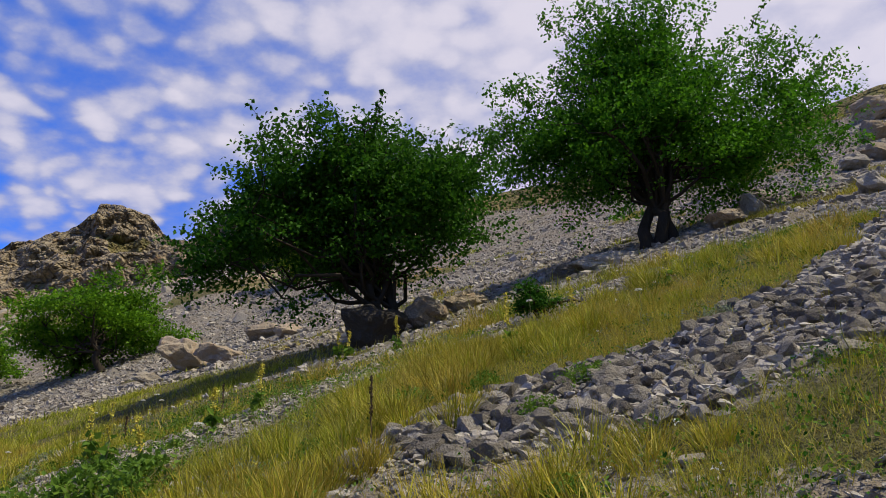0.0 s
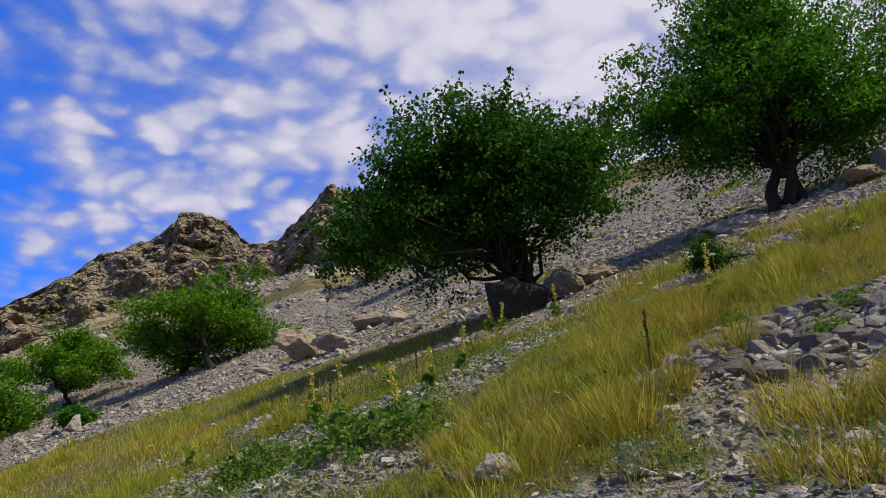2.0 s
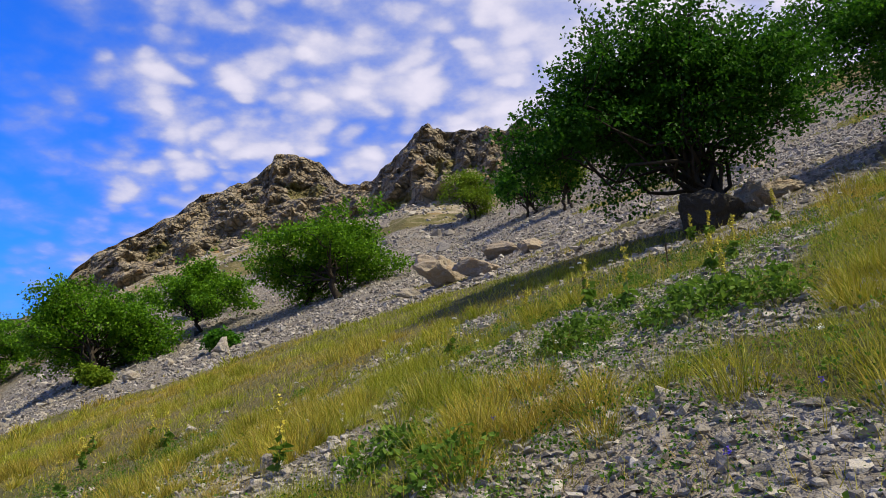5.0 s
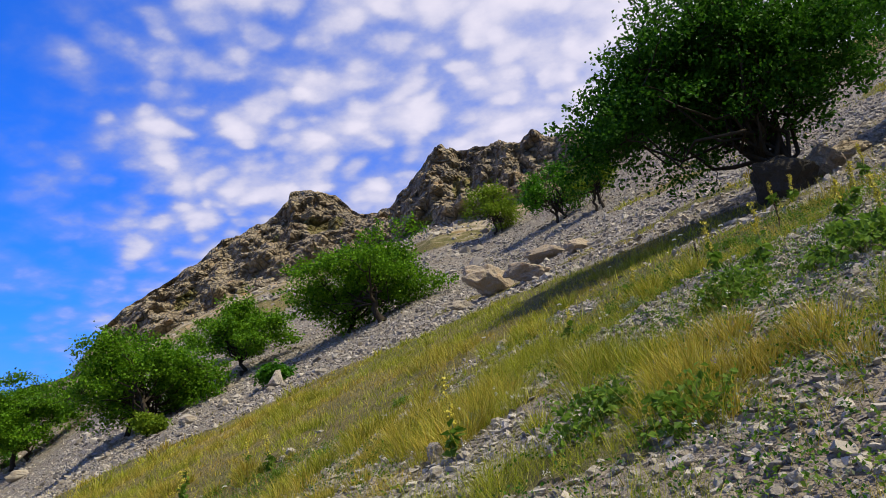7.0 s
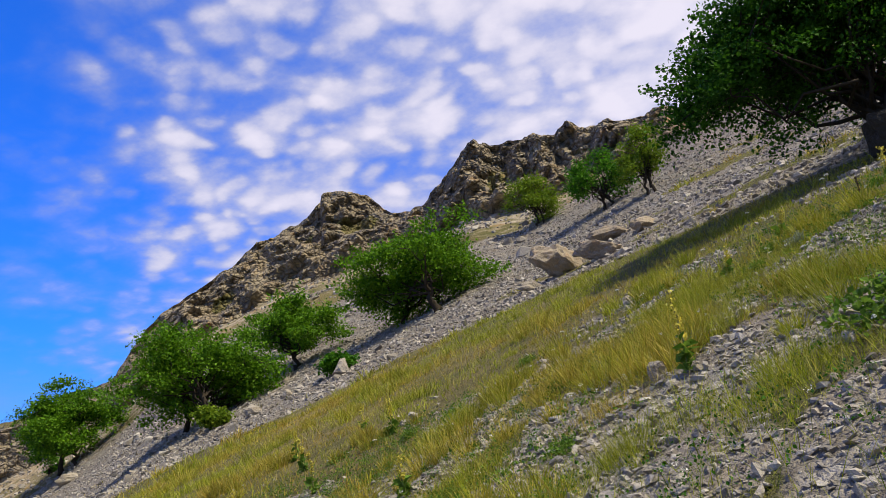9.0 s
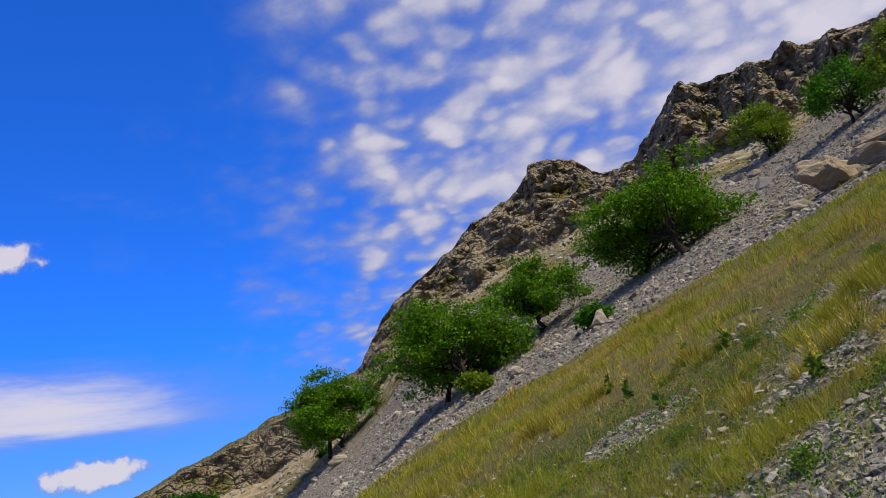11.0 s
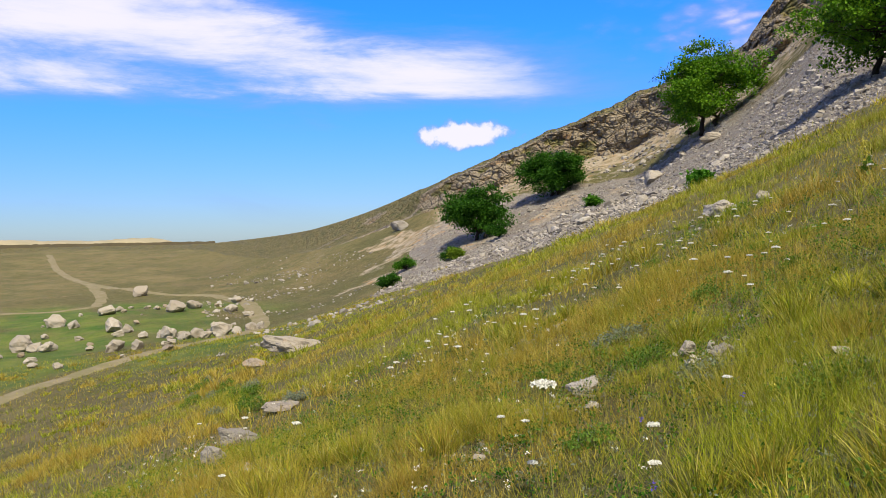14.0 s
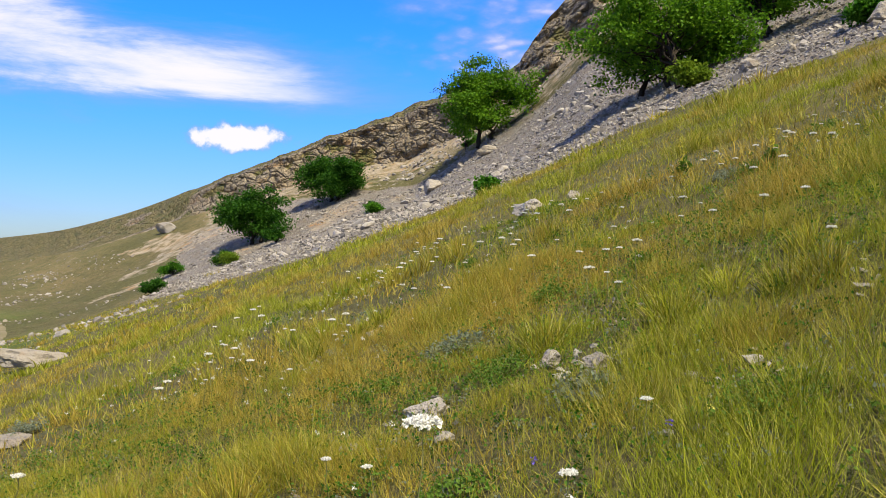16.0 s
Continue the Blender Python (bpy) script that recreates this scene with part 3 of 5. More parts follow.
def tube(points, radii, sides=7):
    """Corners and quads of a tapered tube along points."""
    pts, out = np.asarray(points, float), []
    n = len(pts)
    ahead = np.gradient(pts, axis=0)
    ahead /= np.linalg.norm(ahead, axis=1, keepdims=True) + 1e-9
    ref = np.array([0.31, 0.77, 0.12])
    a = np.cross(ahead, ref)
    a /= np.linalg.norm(a, axis=1, keepdims=True) + 1e-9
    b = np.cross(ahead, a)
    turn = np.arange(sides) * 2 * np.pi / sides
    ring = a[:, None] * np.cos(turn)[None, :, None] + b[:, None] * np.sin(turn)[None, :, None]
    co = (pts[:, None] + ring * np.asarray(radii, float)[:, None, None]).reshape(-1, 3)
    i, j = np.meshgrid(np.arange(n - 1), np.arange(sides), indexing="ij")
    k = (j + 1) % sides
    quads = np.stack([i * sides + j, i * sides + k, (i + 1) * sides + k, (i + 1) * sides + j], -1).reshape(-1, 4)
    return co, quads


def joined(pieces):
    """Several (corners, faces) as one."""
    cos, faces, base = [], [], 0
    for co, f in pieces:
        cos.append(co)
        faces.append(np.asarray(f) + base)
        base += len(co)
    return np.concatenate(cos), np.concatenate(faces)


# ---- the hillside: one sheet laid out in rays round the walk ----
def build_land():
    az = np.unique(np.concatenate([np.arange(-180, -44, 2.5), np.arange(-44, -14, 0.6), np.arange(-14, 60, 0.17), np.arange(60, 92, 0.4), np.arange(92, 180.1, 2.5)]))
    az[-1] = 180.0
    near = np.concatenate([[0.0], np.geomspace(0.35, 1.0, 170)[1:] ** 1.0])
    ratio = np.concatenate([[0.0], np.geomspace(0.006, 1.0, 185)])
    face = np.linspace(0, 1, 56)[1:]
    back = np.geomspace(0.01, 1.0, 26)
    d0, z0 = np.interp(az, FOOT_T[0], FOOT_T[1]), np.interp(az, FOOT_T[0], FOOT_T[2])
    d1, z1 = np.interp(az, CREST_T[0], CREST_T[1]), np.interp(az, CREST_T[0], CREST_T[2])
    steep = ease((az + 11) / 5) * ease((60 - az) / 4)
    # broken skyline along the cliffs
    z1 = z1 + steep * (1.0 * (fbm(az / 1.6, az * 0 + 4, 5, 4) - 0.5) + 0.25 * (value_noise(az / 0.4, az * 0, 9) - 0.5))
    sn, cs = -np.sin(np.radians(az)), np.cos(np.radians(az))
    r = ratio[:, None] * d0[None]
    x, y = HUB[0] + r * sn, HUB[1] + r * cs
    z = land(x, y)
    foot_z = z[-1]
    # cliff faces in ledges, smooth ground where the ridge has none
    f = face[:, None]
    d0g, d1g = d0[None], d1[None]
    A = np.broadcast_to(az[None], (len(face), len(az)))
    V = foot_z[None] + f * (z1 - foot_z)[None]
    u = A * 1.45
    joint = fbm(u / 3.4 + 0.35 * V / 3.0, V / 3.0, 15, 5)
    crag = fbm(u / 1.3, V / 0.9, 25, 4)
    chip = fbm(u / 0.22, V / 0.45, 35, 3)
    terrace = f + 0.05 * np.sin(V * 2.1 + 5 * joint) + 0.30 * (joint - 0.5)
    lay = np.clip(terrace, 0, 1)
    ledge = np.floor(lay * 5) / 5 + ease((lay * 5 - np.floor(lay * 5) - 0.55) / 0.45) / 5
    inward = (1 - steep[None]) * f + steep[None] * (0.25 * f + 0.55 * ledge * ease(f * 3) + 0.20 * f**3)
    west = ease((az - 37) / 4)[None]
    inward = (1 - west * steep[None]) * inward + west * steep[None] * np.where(f < 0.72, 0.06 * f / 0.72, 0.06 + 0.94 * (f - 0.72) / 0.28)
    edge = ease(f / 0.12) * ease((1 - f) / 0.05)
    dent = steep[None] * edge * (1 - 0.45 * west) * (5.0 * (joint - 0.5) + 2.2 * (crag - 0.5) + 0.5 * (chip - 0.5))
    rf = d0g + (d1g - d0g) * inward + dent
    smooth_z = foot_z[None] + (z1 - foot_z)[None] * ease(f * 0.5 + 0.5 * f * f)
    zf = steep[None] * (V + edge * 0.5 * (chip - 0.5)) + (1 - steep[None]) * smooth_z
    xf, yf = HUB[0] + rf * sn, HUB[1] + rf * cs
    # beyond the crest the land falls gently to the far plain
    rb = d1[None] + back[:, None] * 2400
    zb = z1[None] + (-7.0 - z1)[None] * ease(np.log1p(back[:, None] * 60) / np.log1p(60)) - 1.2 * ease(back[:, None] * 40)
    xb, yb = HUB[0] + rb * sn, HUB[1] + rb * cs
    X, Y, Z = np.concatenate([x, xf, xb]), np.concatenate([y, yf, yb]), np.concatenate([z, zf, zb])
    rows, cols = X.shape
    cov = cover_of(X, Y)
    n0, n1 = len(ratio), len(ratio) + len(face)
    cov[n0:n1, :, 0] *= 0.2
    cov[n0:n1, :, 1] = steep[None] * np.clip(0.95 - 1.1 * ease((joint - 0.58) / 0.1) * ease((0.75 - f) / 0.2), 0, 1) + (1 - steep[None]) * cov[n0:n1, :, 1]
    cov[n0:n1, :, 1] *= 1 - 0.75 * west * ease((f - 0.70 - 0.2 * (joint - 0.5)) / 0.08)
    cov[n1 - 3 : n1 + 5, :, 1] *= 0.75
    cov[n0 - 12 : n0, :, 1] = np.maximum(cov[n0 - 12 : n0, :, 1], steep[None] * np.linspace(0.1, 0.55, 12)[:, None])
    cov[n1 + 5 :, :, 1] = 0
    co = np.stack([X, Y, Z], -1).reshape(-1, 3)

    def sheet(a, b):
        i, j = np.meshgrid(np.arange(a, b), np.arange(cols - 1), indexing="ij")
        q = np.stack([i * cols + j, (i + 1) * cols + j, (i + 1) * cols + j + 1, i * cols + j + 1], -1).reshape(-1, 4)
        used = np.unique(q)
        return co[used], np.searchsorted(used, q), cov.reshape(-1, 4)[used]

    for name, a, b, material, label, cat in (
            ("ground", 0, n0 - 1, MAT["ground"], "steep hillside of dry grass, turf and loose grey stones", "hillside"),
            ("cliff", n0 - 1, n1 - 1, MAT["cliff"], "weathered ochre and grey limestone cliff along the ridge", "cliff"),
            ("plateau", n1 - 1, rows - 1, MAT["ground"], "dry grassland running back from the ridge", "plain")):
        c, q, k = sheet(a, b)
        ob = new(name, mesh_of(name, c, q, material, k, smooth=name != "cliff"))
        tagged(ob, label, cat, kind="structure")


build_land()
GROUND = bpy.data.objects["ground"]


def height(x, y):
    return float(land(np.array([x]), np.array([y]))[0])


# ---- stones ----
def stone_shape(seed, flat=0.62, corners=20):
    """Corners and triangles of one angular stone about 1 across."""
    rng = np.random.default_rng(seed)
    bm = bmesh.new()
    for p in rng.normal(size=(corners, 3)):
        p = p / np.linalg.norm(p) * rng.uniform(0.42, 0.52) * (1.12, 0.88, flat)
        bm.verts.new(p)
    bmesh.ops.convex_hull(bm, input=bm.verts)
    bmesh.ops.delete(bm, geom=[v for v in bm.verts if not v.link_faces], context="VERTS")
    bmesh.ops.triangulate(bm, faces=bm.faces)
    bm.verts.index_update()
    co, tris = np.array([v.co for v in bm.verts]), np.array([[v.index for v in f.verts] for f in bm.faces])
    bm.free()
    return co, tris


SHAPES = [stone_shape(100 + k, 0.45 + 0.03 * k) for k in range(12)]
SIMPLE = [stone_shape(140 + k, 0.50 + 0.03 * k, 9) for k in range(10)]
CHIPS = [stone_shape(160 + k, 0.40 + 0.03 * k, 9) for k in range(12)]


def rotations(rng, n, tilt):
    """Turns about the upright with some tilt, as matrices."""
    a, b, c = rng.uniform(0, 2 * np.pi, n), rng.normal(0, tilt, n), rng.normal(0, tilt, n)
    ca, sa, cb, sb, cc, sc = np.cos(a), np.sin(a), np.cos(b), np.sin(b), np.cos(c), np.sin(c)
    o, i = np.zeros(n), np.ones(n)
    rz = np.stack([ca, -sa, o, sa, ca, o, o, o, i], -1).reshape(n, 3, 3)
    ry = np.stack([cb, o, sb, o, i, o, -sb, o, cb], -1).reshape(n, 3, 3)
    rx = np.stack([i, o, o, o, cc, -sc, o, sc, cc], -1).reshape(n, 3, 3)
    return ry @ rx @ rz


def scatter_stones():
    rng = np.random.default_rng(7)
    # near stones, each on its own
    n = 270000
    x, y = rng.uniform(-19, 9, n), rng.uniform(1.2, 11.5, n)
    keep = rng.uniform(size=n) < scree_cover(x, y) ** 1.5
    x, y = x[keep], y[keep]
    band = along_band(x, y)
    size = np.clip(rng.lognormal(-2.60, 0.55, len(x)), 0.03, 0.24) * np.where(band > 0, 0.95, 0.55)
    meshes = []
    for k, (co, tris) in enumerate(SHAPES):
        meshes.append(mesh_of("stone", co, tris, MAT["stone"]))
    order = np.argsort(-(size * np.where((np.hypot(x - 0.8, y - 5) < 2.6) | (np.hypot(x + 2.2, y - 3.0) < 1.6), 2.0, 1.0)))
    z = land(x, y)
    R = rotations(rng, len(x), 0.35)
    for k in order[:300]:
        m = Matrix([list(row) for row in R[k]]).to_4x4()
        m = Matrix.Translation((x[k], y[k], z[k] + 0.10 * size[k])) @ m @ Matrix.Scale(float(size[k]), 4)
        part("stone", meshes[k % len(meshes)], GROUND, "", m)
    rest = rng.permutation(order[300:])[:60000]
    # the main stream of scree up the slope
    n = 260000
    q, s = rng.uniform(-2, 104, n), rng.uniform(-20, 46, n)
    fx, fy = 0.605 * s - 0.796 * q, 0.796 * s + 0.605 * q
    keep = (rng.uniform(size=n) < scree_cover(fx, fy)) & (rng.uniform(size=n) < np.interp(np.hypot(fx + 6, fy), [12, 25, 45, 80], [1.0, 0.85, 0.42, 0.18])) & (fy > 11)
    fx, fy = fx[keep], fy[keep]
    far = np.hypot(fx + 6, fy)
    fs = np.clip(rng.lognormal(-2.2, 0.45, len(fx)), 0.06, 0.6) * np.interp(far, [12, 30, 80], [0.9, 1.0, 1.35])
    for name, px, py, ps in (("near_scree", x[rest], y[rest], size[rest]), ("scree", fx, fy, fs)):
        pz = land(px, py)
        R = rotations(rng, len(px), 0.35)
        shapes = CHIPS if name == "near_scree" else SIMPLE
        pieces, kinds = [], rng.integers(0, len(shapes), len(px))
        for k, (co, tris) in enumerate(shapes):
            pick = np.where(kinds == k)[0]
            placed = np.einsum("nij,vj->nvi", R[pick], co) * ps[pick][:, None, None]
            placed += np.stack([px[pick], py[pick], pz[pick] + 0.10 * ps[pick]], -1)[:, None]
            idx = tris[None] + (np.arange(len(pick)) * len(co))[:, None, None]
            pieces.append((placed.reshape(-1, 3), idx.reshape(-1, 3)))
        co, tris = joined(pieces)
        ob = new("scree", mesh_of("scree", co, tris, MAT["stones"]))
        tagged(ob, "loose grey limestone scree strewn over the slope", "scree", kind="stuff")


def far_rubble():
    """Pale rocks lying on the far slopes under the ridge."""
    rng = np.random.default_rng(19)
    n = 26000
    az, r = rng.uniform(2, 74, n), rng.uniform(42, 135, n)
    x, y = HUB[0] - r * np.sin(np.radians(az)), HUB[1] + r * np.cos(np.radians(az))
    foot = np.interp(az, FOOT_T[0], FOOT_T[1])
    keep = (r < foot) & (rng.uniform(size=n) < ease((fbm(x / 8, y / 5, 73, 4) - 0.47) / 0.1) * 0.45 + 0.5 * ease((r - foot + 9) / 9) * (az < 58))
    x, y, r = x[keep], y[keep], r[keep]
    size = np.clip(rng.lognormal(-1.2, 0.5, len(x)), 0.15, 1.2) * np.where(np.degrees(np.arctan2(-(x - HUB[0]), y - HUB[1])) > 50, 0.7, 1.0)
    R, z = rotations(rng, len(x), 0.4), land(x, y)
    pieces, kinds = [], rng.integers(0, len(SHAPES), len(x))
    for k, (co, tris) in enumerate(SHAPES):
        pick = np.where(kinds == k)[0]
        placed = np.einsum("nij,vj->nvi", R[pick], co) * size[pick][:, None, None] + np.stack([x[pick], y[pick], z[pick] + 0.05 * size[pick]], -1)[:, None]
        pieces.append((placed.reshape(-1, 3), (tris[None] + (np.arange(len(pick)) * len(co))[:, None, None]).reshape(-1, 3)))
    co, tris = joined(pieces)
    tagged(new("rubble", mesh_of("rubble", co, tris, MAT["stones"])), "pale fallen rocks on the slope below the cliffs", "rubble", kind="stuff")


scatter_stones()
far_rubble()


def rough_rock(seed, cuts=10, detail=3):
    """Corners and triangles of a weathered boulder about 1 across: a ball cut by planes and pitted."""
    rng = np.random.default_rng(seed)
    bm = bmesh.new()
    bmesh.ops.create_icosphere(bm, subdivisions=detail, radius=0.5)
    bm.verts.index_update()
    co, tris = np.array([v.co for v in bm.verts]), np.array([[v.index for v in f.verts] for f in bm.faces])
    bm.free()
    for _ in range(cuts):
        nrm = rng.normal(size=3)
        nrm /= np.linalg.norm(nrm)
        over = np.clip(co @ nrm - rng.uniform(0.22, 0.40), 0, None)
        co = co - over[:, None] * nrm * 0.93
    lump = np.array([noise.fractal(Vector(p * 4.0) + Vector((seed, 0, 0)), 1.0, 2.1, 4) for p in co])
    pit = np.array([noise.cell(Vector(p * 5.0) + Vector((0, seed, 0))) for p in co])
    co = co * (1 + 0.22 * lump + 0.06 * pit)[:, None]
    return co / (np.abs(co).max() * 2), tris


def boulder(x, y, wide, deep, high, label, material="boulder", seed=1, turn=0.0, sink=0.25, name="boulder", tilt=0.0, category="rock", group=""):
    co, tris = rough_rock(seed, detail=4 if max(wide, high) * 1390 / max(3.0, math.hypot(x + 8, y)) > 70 else 3)
    me = mesh_of(name, co * (wide, deep, high), tris, MAT[material])
    ob = new(name, me)
    ob.matrix_basis = pose(x, y, height(x, y) + high * (0.5 - sink), tilt, tilt * 0.6, turn)
    return tagged(ob, label, category, group)


# ---- trees ----
def leaf_cloud(rng, centres, per, spread, size):
    """Corners and quads of folded leaves round each centre."""
    n = len(centres) * per
    at = np.repeat(centres, per, axis=0) + rng.normal(0, 1, (n, 3)) * (spread, spread, spread * 0.62)
    d = rng.normal(size=(n, 3)) + (0, 0, -0.15)
    d /= np.linalg.norm(d, axis=1, keepdims=True)
    side = np.cross(d, rng.normal(size=(n, 3)) * 0.5 + (0, 0, 1.0))
    side /= np.linalg.norm(side, axis=1, keepdims=True) + 1e-9
    nrm = np.cross(side, d)
    L = (size * rng.uniform(0.65, 1.25, n))[:, None]
    W = L * 0.38
    co = np.stack([at, at + d * L * 0.45 + side * W + nrm * L * 0.10, at + d * L - nrm * L * 0.08, at + d * L * 0.5 - side * W + nrm * L * 0.10], 1)
    return co.reshape(-1, 3), np.arange(n * 4).reshape(-1, 4)


def bent(rng, a, b, n=7, wander=0.10, rise=0.0):
    """A wandering line from a to b."""
    t = np.linspace(0, 1, n)[:, None]
    a, b = np.asarray(a, float), np.asarray(b, float)
    off = rng.normal(0, wander * np.linalg.norm(b - a), (n, 3)) * np.sin(np.pi * t)
    return a * (1 - t) + b * t + off * 0.5 + np.array([0, 0, rise]) * np.sin(np.pi * t) * np.linalg.norm(b - a)


def tree(x, y, blobs, label, leaf="leaf_mid", clumps=500, per=16, size=0.09, spread=0.17, stems=((0, 0),), girth=0.12, seed=1, shoots=40, name="tree",
         category="tree", group="", gaps=0.48):
    rng = np.random.default_rng(seed)
    z = height(x, y)
    top = thing(name, x, y, z, label, category, group)
    blobs = np.array(blobs, float)
    weight = blobs[:, 3] * blobs[:, 4] * blobs[:, 5]
    pts = []
    while len(pts) * 13 < clumps:
        k = rng.choice(len(blobs), p=weight / weight.sum())
        v = rng.normal(size=3)
        v = v / np.linalg.norm(v) * rng.uniform() ** (1 / 2.4) * (1 + 0.20 * rng.normal())
        p = blobs[k, :3] + v * blobs[k, 3:]
        hole = value_noise(p[0] * 1.5 + 50 + 0.7 * p[1], p[2] * 1.9 + 20 + p[1], seed)
        if hole > gaps * rng.uniform(0.8, 1.15) and p[2] > 0.15:
            pts.append(p)
    reach = 0.03 + 0.15 * blobs[:, 3].max()
    pts = np.repeat(np.array(pts), 13, axis=0)[:clumps]
    jit = rng.normal(size=pts.shape) * (reach, reach, reach * 0.42)
    pts = pts + jit - np.array([0, 0, 0.15]) * np.hypot(jit[:, 0], jit[:, 1])[:, None] ** 2 / reach
    pts[:, 2] = np.maximum(pts[:, 2], 0.12)
    mid = (blobs[:, :3] * weight[:, None]).sum(0) / weight.sum()
    stem_wood, ends = [], []
    for i, (sx, sy) in enumerate(stems):
        foot = np.array([sx, sy, -0.25])
        lean = np.array([mid[0] * 0.35 + sx * 0.7, mid[1] * 0.35 + sy, mid[2] * 0.50])
        path = bent(rng, foot, lean, 8, 0.10)
        stem_wood.append([tube(path, girth * np.linspace(1.25, 0.62, 8) * (1 + 0.35 * np.exp(-np.linspace(0, 6, 8))), 9)])
        ends.append((path, girth * 0.6))
    limbs = []
    pick = rng.choice(len(pts), min(len(pts), 16 + 10 * len(stems)), replace=False)
    for p in pts[pick]:
        own = rng.integers(len(ends))
        path, g = ends[own]
        start = path[rng.integers(4, 8)]
        end = start + (p - start) * 0.9
        line = bent(rng, start, end, 7, 0.16, 0.04)
        limbs.append((line, g * rng.uniform(0.5, 0.85)))
        stem_wood[own].append(tube(line, np.linspace(limbs[-1][1], 0.012, 7), 6))
    wood = []
    nodes = np.concatenate([l[2:] for l, _ in limbs])
    sub = rng.choice(len(pts), min(len(pts), 170), replace=False)
    for p in pts[sub]:
        near = nodes[np.argmin(((nodes - p) ** 2).sum(1))]
        if np.linalg.norm(p - near) > 0.05:
            wood.append(tube(bent(rng, near, p, 5, 0.2), np.linspace(0.016, 0.005, 5), 4))
    # bare twigs under the crown
    for k in range(24 if clumps > 600 else 4):
        a = nodes[rng.integers(len(nodes))]
        b = a + rng.normal(size=3) * (0.5, 0.4, 0.12) + (0, 0, -0.35)
        if b[2] > 0.2:
            wood.append(tube(bent(rng, a, b, 5, 0.25), np.linspace(0.012, 0.004, 5), 4))
    tips = []
    for k in range(shoots):
        p = pts[rng.integers(len(pts))]
        out = (p - mid) / (np.linalg.norm(p - mid) + 1e-6) + np.array([0, 0, 0.55])
        if out[2] < 0.1:
            continue
        q = p + out * rng.uniform(0.2, 0.6) * np.sqrt(blobs[:, 3].max() / 2)
        line = bent(rng, p, q, 5, 0.1)
        wood.append(tube(line, np.linspace(0.009, 0.003, 5), 4))
        tips.append(line[1:])
    crown = [leaf_cloud(rng, pts, per, spread, size)]
    if tips:
        crown.append(leaf_cloud(rng, np.concatenate(tips), max(4, per // 3), spread * 0.35, size))
    for own in stem_wood:
        co, f = joined(own)
        part("trunk", mesh_of("trunk", co, f, MAT["bark"], smooth=True), top, "dark rough bark")
    co, f = joined(wood)
    tagged(part("twig", mesh_of("twig", co, f, MAT["bark"]), top), kind="stuff")
    co, f = joined(crown)
    part("crown", mesh_of("crown", co, f, MAT[leaf]), top)
    return top


def spread_blobs(w, h, lift=0.3, seed=0):
    """A low domed crown of that width and height, in uneven lobes."""
    rng = np.random.default_rng(seed)
    out = [(0, 0, lift + h * 0.48, w * 0.34, w * 0.32, h * 0.38)]
    for k in range(6):
        a = k * 1.05 + rng.uniform(-0.3, 0.3)
        out.append((math.cos(a) * w * 0.30, math.sin(a) * w * 0.27, lift + h * rng.uniform(0.28, 0.62), w * rng.uniform(0.17, 0.25), w * 0.2, h * rng.uniform(0.22, 0.32)))
    out.append((w * rng.uniform(-0.12, 0.12), 0, lift + h * 0.76, w * 0.22, w * 0.2, h * 0.24))
    return out


tree(-1.2, 14.0, [(-0.6, 0, 2.6, 2.1, 1.9, 1.4), (-2.5, 0.2, 1.5, 1.35, 1.2, 0.95), (1.3, 0.1, 2.7, 1.3, 1.2, 1.15), (-0.2, 0, 3.6, 1.25, 1.1, 1.0),
                  (-1.5, 0, 2.95, 0.95, 0.9, 0.8), (1.75, -0.2, 2.0, 0.85, 0.8, 0.55)],
     "dark green wild pear tree spreading over a boulder", "leaf_dark", 2500, 24, 0.085, 0.12, ((0, 0), (0.35, 0.1), (-0.15, 0.2)), 0.11, 3, 230, "pear_tree")
tree(4.6, 15.7, [(0.2, 0, 2.75, 2.5, 2.2, 1.4), (-2.2, 0, 2.6, 1.4, 1.3, 1.2), (2.7, 0.2, 2.9, 1.5, 1.4, 1.4), (0, 0, 4.4, 1.7, 1.5, 1.4), (2.8, 0.2, 4.2, 1.25, 1.0, 1.0),
                 (-1.5, 0, 1.9, 1.4, 1.3, 0.55), (1.9, 0, 2.1, 1.5, 1.4, 0.6), (-1.0, 0, 5.2, 0.7, 0.7, 0.9)],
     "large green wild pear tree with a forked trunk on the scree", "leaf_mid", 3800, 23, 0.085, 0.13, ((0, 0), (0.3, 0.05), (-0.25, 0.1)), 0.12, 5, 300, "pear_tree")
tree(-15.4, 33.2, spread_blobs(7.4, 4.3, 0.25, 3), "bright green hawthorn tree standing in grey scree", "leaf_bright", 1100, 22, 0.14, 0.20, ((-1.2, 1.2), (1.2, -1.4)), 0.13, 7, 50, "hawthorn_tree", group="hawthorns along the scree")
tree(-25.4, 30.7, spread_blobs(7.4, 4.7, 0.2, 4), "broad green hawthorn tree with several stems on scree", "leaf_bright", 1200, 22, 0.14, 0.20, ((-1.5, 1.2), (1.5, -1.5), (0.3, 0.2)), 0.12, 8, 50, "hawthorn_tree", group="hawthorns along the scree")
tree(-22.6, 35.2, spread_blobs(5.2, 3.4, 0.4, 5), "green hawthorn tree below the cliff", "leaf_bright", 700, 20, 0.14, 0.2, ((0, 0),), 0.11, 9, 30, "hawthorn_tree", group="hawthorns along the scree")
tree(-25.0, 40.5, spread_blobs(3.8, 3.0, 0.3, 6), "green hawthorn bush below the cliff", "leaf_bright", 300, 15, 0.14, 0.24, ((0, 0),), 0.09, 10, 20, "hawthorn_tree", group="hawthorns along the scree")
